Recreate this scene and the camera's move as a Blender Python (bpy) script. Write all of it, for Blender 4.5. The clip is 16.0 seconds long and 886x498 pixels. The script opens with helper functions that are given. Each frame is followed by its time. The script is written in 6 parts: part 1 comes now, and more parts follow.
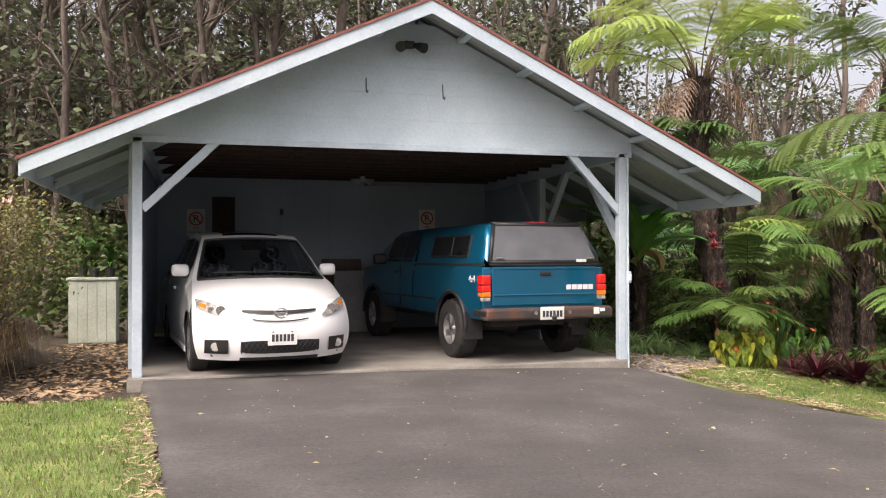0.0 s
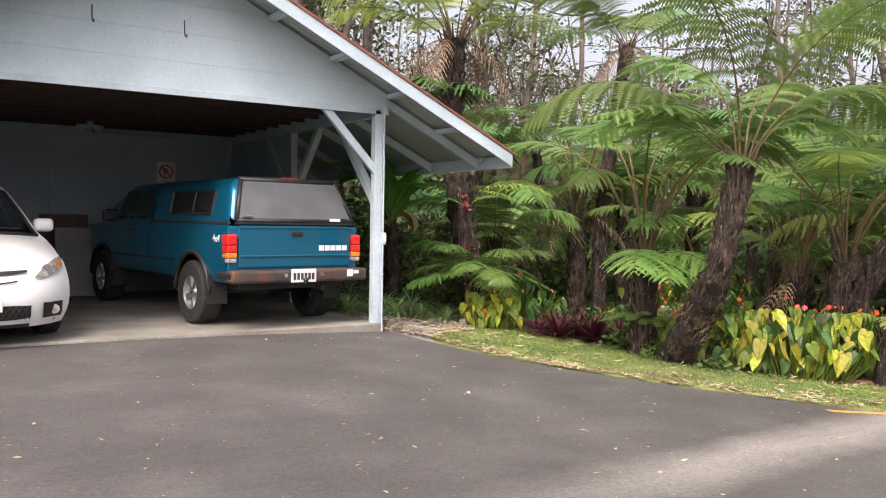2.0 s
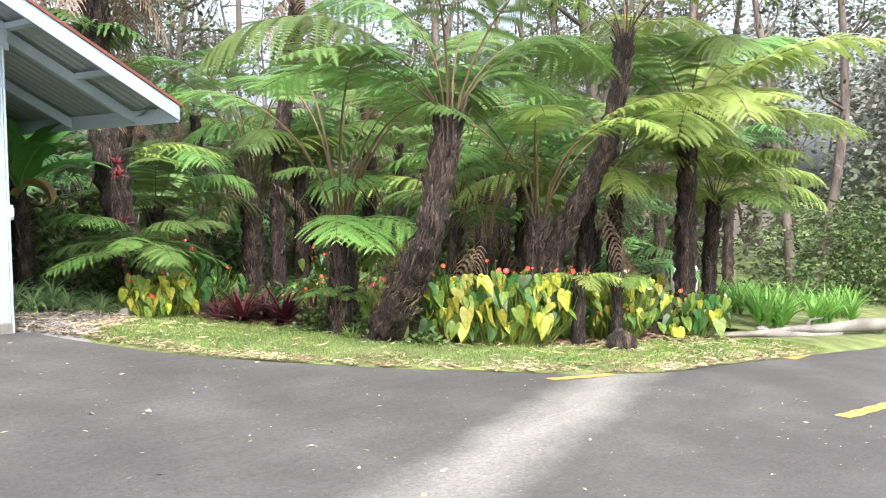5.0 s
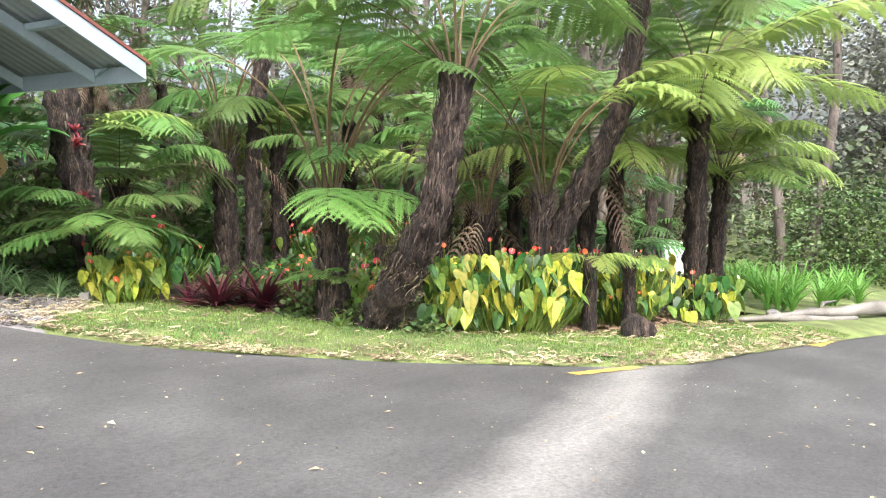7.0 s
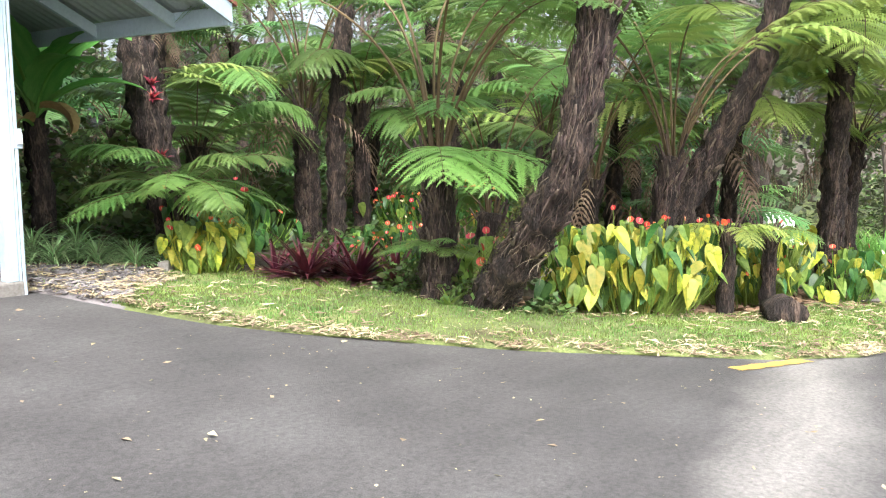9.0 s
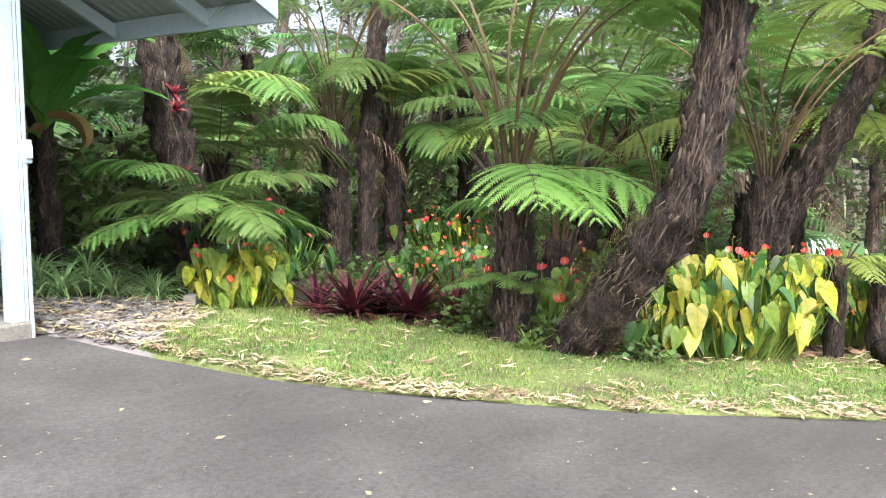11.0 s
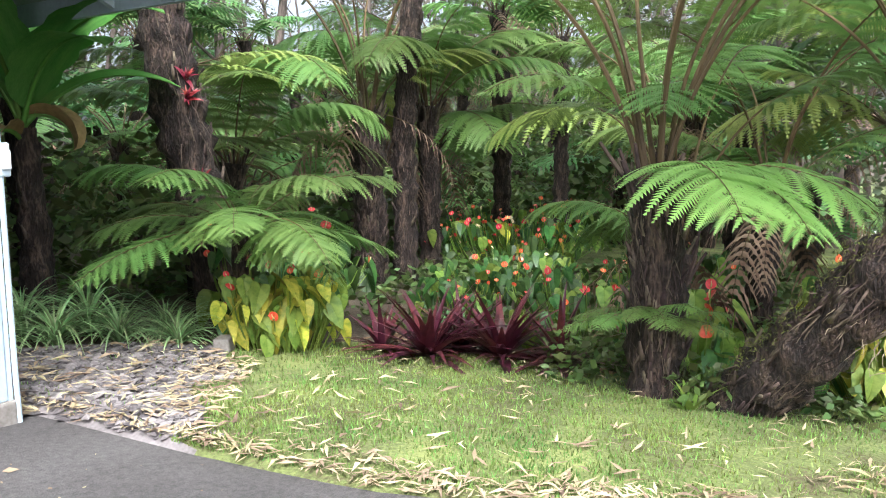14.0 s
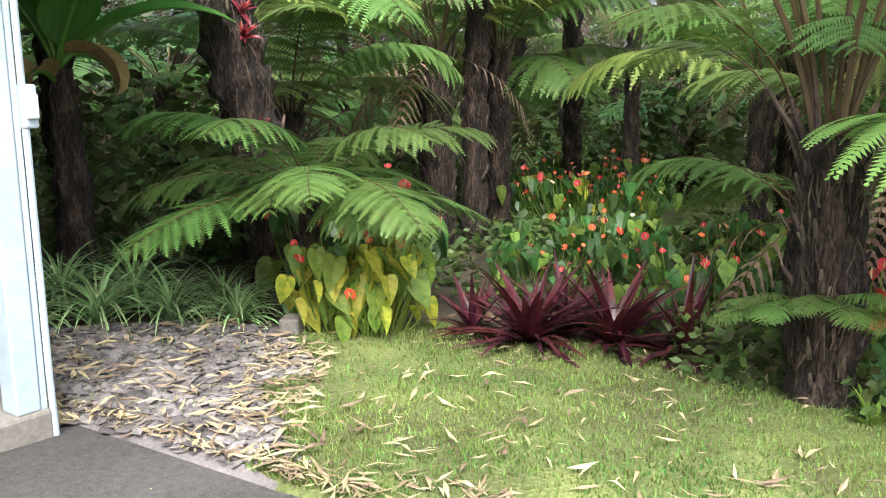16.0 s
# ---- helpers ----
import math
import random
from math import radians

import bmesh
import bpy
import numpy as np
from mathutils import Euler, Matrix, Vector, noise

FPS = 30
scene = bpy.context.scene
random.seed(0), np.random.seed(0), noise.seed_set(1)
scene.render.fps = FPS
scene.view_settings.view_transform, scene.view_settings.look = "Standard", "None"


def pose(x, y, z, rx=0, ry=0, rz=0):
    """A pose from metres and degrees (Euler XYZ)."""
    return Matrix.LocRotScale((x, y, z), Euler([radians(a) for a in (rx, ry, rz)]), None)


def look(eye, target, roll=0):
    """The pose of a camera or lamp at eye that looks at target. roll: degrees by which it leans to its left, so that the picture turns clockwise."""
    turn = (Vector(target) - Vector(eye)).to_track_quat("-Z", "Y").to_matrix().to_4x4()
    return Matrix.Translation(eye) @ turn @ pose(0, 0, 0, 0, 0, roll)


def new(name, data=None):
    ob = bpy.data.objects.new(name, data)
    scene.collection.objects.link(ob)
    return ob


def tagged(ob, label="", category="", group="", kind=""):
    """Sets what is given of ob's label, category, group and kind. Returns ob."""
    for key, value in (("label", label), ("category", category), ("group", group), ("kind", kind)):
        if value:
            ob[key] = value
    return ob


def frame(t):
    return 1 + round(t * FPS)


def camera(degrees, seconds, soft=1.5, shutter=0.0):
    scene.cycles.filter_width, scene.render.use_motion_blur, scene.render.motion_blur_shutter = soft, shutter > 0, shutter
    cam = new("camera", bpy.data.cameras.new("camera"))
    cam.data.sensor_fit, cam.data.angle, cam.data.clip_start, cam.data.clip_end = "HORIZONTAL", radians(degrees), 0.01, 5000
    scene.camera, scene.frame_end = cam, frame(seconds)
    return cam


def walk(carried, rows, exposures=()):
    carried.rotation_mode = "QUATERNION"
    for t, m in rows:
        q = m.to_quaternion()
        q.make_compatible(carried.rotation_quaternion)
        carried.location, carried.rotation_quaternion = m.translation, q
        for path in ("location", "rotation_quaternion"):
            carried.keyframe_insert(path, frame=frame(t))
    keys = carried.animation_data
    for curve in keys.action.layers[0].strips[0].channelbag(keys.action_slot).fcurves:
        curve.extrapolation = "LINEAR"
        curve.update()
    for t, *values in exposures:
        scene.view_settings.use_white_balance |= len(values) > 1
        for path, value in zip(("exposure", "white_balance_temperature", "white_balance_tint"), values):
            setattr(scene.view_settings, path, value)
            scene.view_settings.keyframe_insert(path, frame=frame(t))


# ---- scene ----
cam = camera(55.3, 16.0, soft=1.1)
PATH = [
    (0, (0.65, -9.44, 1.252), (1.199, -7.517, 1.273), -0.1),
    (0.5, (0.599, -9.4, 1.249), (1.23, -7.502, 1.247), 0.1),
    (1, (0.64, -9.262, 1.249), (1.362, -7.397, 1.258), 0.3),
    (1.5, (0.757, -9.103, 1.251), (1.619, -7.298, 1.231), 0.8),
    (1.9, (0.775, -8.988, 1.218), (1.813, -7.279, 1.165), 0.8),
    (2, (0.827, -8.923, 1.226), (1.912, -7.244, 1.161), 1.0),
    (2.5, (0.893, -8.71, 1.212), (2.204, -7.201, 1.131), 0.8),
    (3, (1.002, -8.534, 1.183), (2.452, -7.159, 1.108), 0.7),
    (3.5, (1.149, -8.34, 1.16), (2.677, -7.052, 1.07), 1.0),
    (4, (1.252, -8.133, 1.167), (2.84, -6.922, 1.063), 0.7),
    (4.2, (1.275, -8.04, 1.183), (2.888, -6.863, 1.075), 0.4),
    (6.3, (1.889, -7.174, 1.087), (3.571, -6.105, 0.925), -0.4),
    (6.5, (1.904, -7.116, 1.103), (3.594, -6.061, 0.929), -0.3),
    (7, (2.084, -6.917, 1.086), (3.775, -5.864, 0.906), -0.1),
    (7.5, (2.241, -6.707, 1.081), (3.935, -5.659, 0.9), 0.4),
    (8, (2.358, -6.44, 1.047), (4.044, -5.381, 0.856), 0.1),
    (8.5, (2.446, -6.214, 1.035), (4.1, -5.114, 0.803), -0.1),
    (9, (2.612, -5.986, 1.022), (4.219, -4.823, 0.761), 0.1),
    (9.2, (2.667, -5.897, 1.044), (4.268, -4.728, 0.777), 0.2),
    (11.3, (3.169, -4.788, 0.992), (4.789, -3.633, 0.789), 0.3),
    (11.5, (3.237, -4.672, 1.003), (4.863, -3.526, 0.8), -0.1),
    (12, (3.355, -4.396, 1.014), (4.984, -3.255, 0.795), -0.7),
    (12.5, (3.552, -4.152, 1.016), (5.163, -2.986, 0.807), -0.5),
    (13, (3.679, -3.937, 1.02), (5.296, -2.777, 0.823), -0.1),
    (13.5, (3.776, -3.684, 1.036), (5.412, -2.554, 0.827), -0.5),
    (14, (3.857, -3.525, 1.036), (5.492, -2.398, 0.797), -0.8),
    (14.5, (4.018, -3.364, 1.039), (5.655, -2.24, 0.801), -0.9),
    (15, (4.11, -3.224, 1.036), (5.736, -2.09, 0.769), -0.5),
    (15.5, (4.224, -2.961, 1.04), (5.823, -1.797, 0.742), -0.5),
    (16, (4.316, -2.767, 1.034), (5.887, -1.582, 0.676), -0.5),
]
EXPOSURES = [(0.0, 1.05, 6950, 18), (1.5, 1.05, 6950, 18), (3.0, 1.6, 6300, 12), (8.0, 1.8, 6050, 8), (12.0, 1.82, 6080, 9), (15.0, 1.62, 5800, 10), (16.0, 1.55, 6150, 8)]
walk(cam, [(t, look(eye, target, roll)) for t, eye, target, roll in PATH], EXPOSURES)


# ---- light ----
SUN_EL, SUN_AZ = radians(53), radians(230)
world = bpy.data.worlds.new("sky")
scene.world = world
world.use_nodes = True
wn = world.node_tree.nodes
sky = wn.new("ShaderNodeTexSky")
sky.sky_type, sky.sun_disc = "NISHITA", False
sky.sun_elevation, sky.sun_rotation = SUN_EL, SUN_AZ
sky.air_density, sky.dust_density = 1.0, 7.0
wn["Background"].inputs["Strength"].default_value = 0.15
haze = wn.new("ShaderNodeHueSaturation")
haze.inputs["Saturation"].default_value = 0.45
world.node_tree.links.new(sky.outputs[0], haze.inputs["Color"])
world.node_tree.links.new(haze.outputs[0], wn["Background"].inputs["Color"])
sun = new("sun", bpy.data.lights.new("sun", "SUN"))
sun.data.energy, sun.data.angle, sun.data.color = 1.2, radians(22), (1.0, 0.95, 0.86)
to_sun = Vector((math.sin(SUN_AZ) * math.cos(SUN_EL), math.cos(SUN_AZ) * math.cos(SUN_EL), math.sin(SUN_EL)))
sun.matrix_world = look(to_sun * 50, (0, 0, 0))

rng = random.Random(7)


# ---- materials ----
def mat(name, a, b, rough=0.7, scale=8.0, fine=90.0, bump=0.25, metal=0.0, spec=0.5, translucent=0.0, vary=0.0, coat=0.0, stretch=(1, 1, 1), c=None, dist=0.01, island=False):
    """Two base colours mixed by coarse and fine noise, with relief; vary shifts whole objects, translucent lets light through leaves."""
    m = bpy.data.materials.new(name)
    m.use_nodes = True
    nt = m.node_tree
    n, link = nt.nodes, nt.links.new
    p = n["Principled BSDF"]
    tc = n.new("ShaderNodeTexCoord")
    mp = n.new("ShaderNodeMapping")
    mp.inputs["Scale"].default_value = stretch
    link(tc.outputs["Object"], mp.inputs["Vector"])
    big, small = n.new("ShaderNodeTexNoise"), n.new("ShaderNodeTexNoise")
    for t, s, d in ((big, scale, 5), (small, fine, 3)):
        t.inputs["Scale"].default_value, t.inputs["Detail"].default_value = s, d
        link(mp.outputs[0], t.inputs["Vector"])
    add = n.new("ShaderNodeMath")
    add.operation = "MULTIPLY_ADD"
    link(small.outputs["Fac"], add.inputs[0])
    add.inputs[1].default_value = 0.6
    link(big.outputs["Fac"], add.inputs[2])
    ramp = n.new("ShaderNodeValToRGB")
    e = ramp.color_ramp.elements
    e[0].position, e[0].color = 0.55, (*a, 1)
    e[1].position, e[1].color = 1.0, (*b, 1)
    if c:
        k = e.new(0.8)
        k.color = (*c, 1)
    link(add.outputs[0], ramp.inputs["Fac"])
    col = ramp.outputs["Color"]
    if vary:
        info, hsv = n.new("ShaderNodeNewGeometry" if island else "ShaderNodeObjectInfo"), n.new("ShaderNodeHueSaturation")
        for sock, lo, hi in (("Hue", 0.5 - vary * 0.08, 0.5 + vary * 0.06), ("Value", 1 - vary, 1 + vary)):
            r = n.new("ShaderNodeMapRange")
            r.inputs["To Min"].default_value, r.inputs["To Max"].default_value = lo, hi
            link(info.outputs["Random Per Island" if island else "Random"], r.inputs["Value"])
            link(r.outputs[0], hsv.inputs[sock])
        link(col, hsv.inputs["Color"])
        col = hsv.outputs["Color"]
    link(col, p.inputs["Base Color"])
    p.inputs["Roughness"].default_value, p.inputs["Metallic"].default_value = rough, metal
    p.inputs["Specular IOR Level"].default_value, p.inputs["Coat Weight"].default_value = spec, coat
    if bump:
        bp = n.new("ShaderNodeBump")
        bp.inputs["Strength"].default_value, bp.inputs["Distance"].default_value = bump, dist
        link(add.outputs[0], bp.inputs["Height"])
        link(bp.outputs[0], p.inputs["Normal"])
    if translucent:
        tr, mix = n.new("ShaderNodeBsdfTranslucent"), n.new("ShaderNodeMixShader")
        link(col, tr.inputs["Color"])
        mix.inputs["Fac"].default_value = translucent
        link(p.outputs[0], mix.inputs[1])
        link(tr.outputs[0], mix.inputs[2])
        link(mix.outputs[0], n["Material Output"].inputs["Surface"])
    return m


def glass(name, tint=(0.9, 0.95, 0.95), rough=0.02):
    m = bpy.data.materials.new(name)
    m.use_nodes = True
    n, link = m.node_tree.nodes, m.node_tree.links.new
    t, g, mix, f = n.new("ShaderNodeBsdfTransparent"), n.new("ShaderNodeBsdfGlossy"), n.new("ShaderNodeMixShader"), n.new("ShaderNodeFresnel")
    t.inputs["Color"].default_value = (*tint, 1)
    g.inputs["Roughness"].default_value = rough
    link(f.outputs[0], mix.inputs[0])
    link(t.outputs[0], mix.inputs[1])
    link(g.outputs[0], mix.inputs[2])
    link(mix.outputs[0], n["Material Output"].inputs["Surface"])
    return m


ASPHALT = mat("asphalt", (0.05, 0.046, 0.045), (0.094, 0.087, 0.084), 0.85, 1.1, 130, 1.0, dist=0.008, c=(0.066, 0.06, 0.058))


def pale_band(m):
    """A pale band mixed into the asphalt's colour across the driveway, with ragged sides."""
    n, link = m.node_tree.nodes, m.node_tree.links.new
    p = n["Principled BSDF"]
    col = p.inputs["Base Color"].links[0].from_socket
    tc, sep, nz = n.new("ShaderNodeTexCoord"), n.new("ShaderNodeSeparateXYZ"), n.new("ShaderNodeTexNoise")
    link(tc.outputs["Object"], sep.inputs[0])
    nz.inputs["Scale"].default_value, nz.inputs["Detail"].default_value = 1.3, 6
    link(tc.outputs["Object"], nz.inputs["Vector"])

    def calc(op, a, b):
        k = n.new("ShaderNodeMath")
        k.operation = op
        for i, v in enumerate((a, b)):
            if isinstance(v, (int, float)):
                k.inputs[i].default_value = v
            else:
                link(v, k.inputs[i])
        return k.outputs[0]

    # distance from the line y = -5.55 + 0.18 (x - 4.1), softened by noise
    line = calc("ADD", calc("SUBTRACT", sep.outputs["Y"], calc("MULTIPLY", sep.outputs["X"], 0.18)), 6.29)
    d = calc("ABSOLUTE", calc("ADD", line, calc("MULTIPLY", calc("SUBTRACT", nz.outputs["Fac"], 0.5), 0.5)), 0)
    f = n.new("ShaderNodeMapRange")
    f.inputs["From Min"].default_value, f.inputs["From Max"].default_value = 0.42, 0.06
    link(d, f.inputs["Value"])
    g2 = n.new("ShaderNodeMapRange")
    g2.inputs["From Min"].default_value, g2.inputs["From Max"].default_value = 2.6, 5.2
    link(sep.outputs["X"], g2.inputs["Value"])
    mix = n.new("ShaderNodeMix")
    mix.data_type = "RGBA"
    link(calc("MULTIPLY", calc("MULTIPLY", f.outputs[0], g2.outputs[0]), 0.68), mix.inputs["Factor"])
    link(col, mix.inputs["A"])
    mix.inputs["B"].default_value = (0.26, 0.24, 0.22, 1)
    # mottled stone chips and faint sweeping streaks
    chips, streak, mp = n.new("ShaderNodeTexNoise"), n.new("ShaderNodeTexNoise"), n.new("ShaderNodeMapping")
    mp.inputs["Rotation"].default_value, mp.inputs["Scale"].default_value = (0, 0, 0.5), (0.5, 3.2, 1)
    link(tc.outputs["Object"], chips.inputs["Vector"])
    link(tc.outputs["Object"], mp.inputs["Vector"])
    link(mp.outputs[0], streak.inputs["Vector"])
    for k, sc, dt in ((chips, 38, 8), (streak, 2.4, 7)):
        k.inputs["Scale"].default_value, k.inputs["Detail"].default_value, k.inputs["Roughness"].default_value = sc, dt, 0.75
    grit = calc("ADD", calc("MULTIPLY", calc("SUBTRACT", chips.outputs["Fac"], 0.5), 2.2), calc("MULTIPLY", calc("SUBTRACT", streak.outputs["Fac"], 0.5), 0.6))
    hsv = n.new("ShaderNodeHueSaturation")
    link(calc("ADD", grit, 1.0), hsv.inputs["Value"])
    link(mix.outputs["Result"], hsv.inputs["Color"])
    link(hsv.outputs["Color"], p.inputs["Base Color"])


pale_band(ASPHALT)
CONCRETE = mat("concrete", (0.13, 0.115, 0.1), (0.27, 0.25, 0.225), 0.9, 1.6, 60, 0.2)
SOIL = mat("soil", (0.035, 0.026, 0.018), (0.1, 0.075, 0.05), 0.95, 2.0, 40, 0.8, dist=0.03)
TURF = mat("turf", (0.09, 0.075, 0.036), (0.22, 0.25, 0.08), 0.95, 2.2, 60, 0.9, dist=0.03, c=(0.13, 0.16, 0.048))
GRASS = mat("grass_blade", (0.08, 0.18, 0.035), (0.27, 0.34, 0.09), 0.6, 1.3, 20, 0, translucent=0.35, vary=0.6, island=True)
STRAW = mat("dry_leaf", (0.17, 0.12, 0.065), (0.46, 0.38, 0.235), 0.8, 3, 30, 0.1, vary=0.45, island=True)
WHITE_TRIM = mat("white_trim_paint", (0.36, 0.44, 0.5), (0.48, 0.56, 0.62), 0.55, 2.5, 30, 0.08)
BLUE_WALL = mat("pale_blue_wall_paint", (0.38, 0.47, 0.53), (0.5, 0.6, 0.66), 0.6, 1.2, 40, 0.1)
# darker copy of BLUE_WALL for the carport's side and back walls
BLUE_DARK = mat("darker_blue_wall_paint", (0.27, 0.35, 0.42), (0.38, 0.46, 0.53), 0.6, 1.0, 40, 0.1)
SOFFIT = mat("soffit_metal", (0.28, 0.32, 0.33), (0.38, 0.42, 0.43), 0.6, 2, 40, 0.1)
ROOF_RED = mat("red_brown_roof_metal", (0.14, 0.045, 0.035), (0.24, 0.08, 0.06), 0.6, 3, 50, 0.2)
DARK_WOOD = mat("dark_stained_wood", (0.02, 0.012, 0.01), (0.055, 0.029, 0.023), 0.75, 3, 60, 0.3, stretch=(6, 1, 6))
CAR_WHITE = mat("white_car_paint", (0.86, 0.86, 0.86), (0.89, 0.89, 0.89), 0.3, 1, 10, 0, coat=1.0)
TEAL = mat("teal_car_paint", (0.0, 0.125, 0.24), (0.002, 0.15, 0.28), 0.32, 1.5, 200, 0, metal=0.55, coat=1.0)
BLACK = mat("black_plastic", (0.012, 0.012, 0.013), (0.022, 0.022, 0.022), 0.5, 5, 90, 0.1)
RUBBER = mat("tyre_rubber", (0.012, 0.012, 0.012), (0.03, 0.028, 0.026), 0.85, 8, 90, 0.3)
DARK_GLASS = mat("tinted_glass", (0.012, 0.013, 0.014), (0.014, 0.015, 0.016), 0.05, 1, 2, 0, spec=0.8)
SMOKE_GLASS = mat("hazy_rear_glass", (0.07, 0.075, 0.08), (0.12, 0.12, 0.13), 0.12, 1.2, 3, 0, spec=0.8)
CLEAR_GLASS = glass("windscreen_glass", (0.93, 0.95, 0.95))
TINT_GLASS = glass("side_glass", (0.45, 0.48, 0.49))
CHROME = mat("bright_metal", (0.55, 0.55, 0.55), (0.7, 0.7, 0.7), 0.25, 6, 60, 0.05, metal=1.0)
STEEL_WHEEL = mat("wheel_metal", (0.22, 0.22, 0.22), (0.42, 0.42, 0.42), 0.4, 6, 60, 0.05, metal=0.8)
RED_LENS = mat("red_lens", (0.55, 0.01, 0.01), (0.7, 0.02, 0.015), 0.15, 20, 120, 0.1, coat=1)
AMBER_LENS = mat("amber_lens", (0.7, 0.16, 0.01), (0.8, 0.22, 0.02), 0.15, 20, 120, 0.1, coat=1)
WHITE_LENS = mat("clear_lens", (0.1, 0.095, 0.085), (0.5, 0.49, 0.46), 0.1, 18, 60, 0.2, coat=1)
RUST = mat("rusty_bumper", (0.02, 0.02, 0.021), (0.13, 0.05, 0.03), 0.6, 4, 50, 0.3, c=(0.045, 0.04, 0.038))
PLATE = mat("plate_white", (0.66, 0.66, 0.63), (0.74, 0.74, 0.72), 0.5, 8, 60, 0)
INK = mat("dark_ink", (0.03, 0.03, 0.035), (0.05, 0.05, 0.055), 0.6, 8, 60, 0)
SIGN_RED = mat("sign_red", (0.4, 0.03, 0.03), (0.48, 0.05, 0.04), 0.5, 8, 60, 0)
SILVER = mat("silver_decal", (0.6, 0.63, 0.66), (0.7, 0.73, 0.75), 0.4, 8, 60, 0)
BARK = mat("tree_fern_bark", (0.008, 0.0047, 0.0037), (0.115, 0.076, 0.058), 0.95, 14, 70, 1.0, stretch=(1, 1, 0.3), c=(0.03, 0.02, 0.016), dist=0.06)
BARK_GREY = mat("grey_tree_bark", (0.045, 0.034, 0.028), (0.17, 0.135, 0.115), 0.95, 3, 25, 0.8, stretch=(1, 1, 0.3), dist=0.03)
FIBRE = mat("bark_fibre", (0.012, 0.008, 0.006), (0.125, 0.087, 0.068), 0.9, 5, 30, 0.2, vary=0.6, island=True)
STIPE = mat("frond_stalk", (0.04, 0.022, 0.012), (0.15, 0.1, 0.04), 0.7, 3, 20, 0.1)
FROND = mat("fern_green", (0.08, 0.165, 0.036), (0.175, 0.28, 0.072), 0.5, 1.5, 14, 0, translucent=0.38, vary=0.3)
FROND_LIGHT = mat("fern_yellow_green", (0.2, 0.29, 0.06), (0.38, 0.46, 0.12), 0.5, 1.5, 14, 0, translucent=0.42, vary=0.18)
# lime frond green, raised further so the colour carries strong sunlight
FROND_SUNLIT = mat("fern_sunlit_green", (0.18, 0.38, 0.08), (0.3, 0.54, 0.14), 0.45, 1.5, 14, 0, translucent=0.4, vary=0.12)
FROND_DEAD = mat("dead_frond", (0.16, 0.09, 0.06), (0.36, 0.25, 0.18), 0.85, 3, 20, 0.1, translucent=0.15, vary=0.15)
FROND_DARK = mat("fern_dark_green", (0.05, 0.12, 0.035), (0.11, 0.22, 0.06), 0.45, 1.5, 14, 0, translucent=0.3, vary=0.3)
BUSH = mat("bush_leaf", (0.035, 0.07, 0.02), (0.12, 0.17, 0.045), 0.5, 1.2, 8, 0, translucent=0.25, vary=0.5, island=True)
CANOPY = mat("canopy_leaf", (0.05, 0.07, 0.035), (0.13, 0.15, 0.075), 0.6, 0.5, 4, 0, translucent=0.25, vary=0.45, island=True)


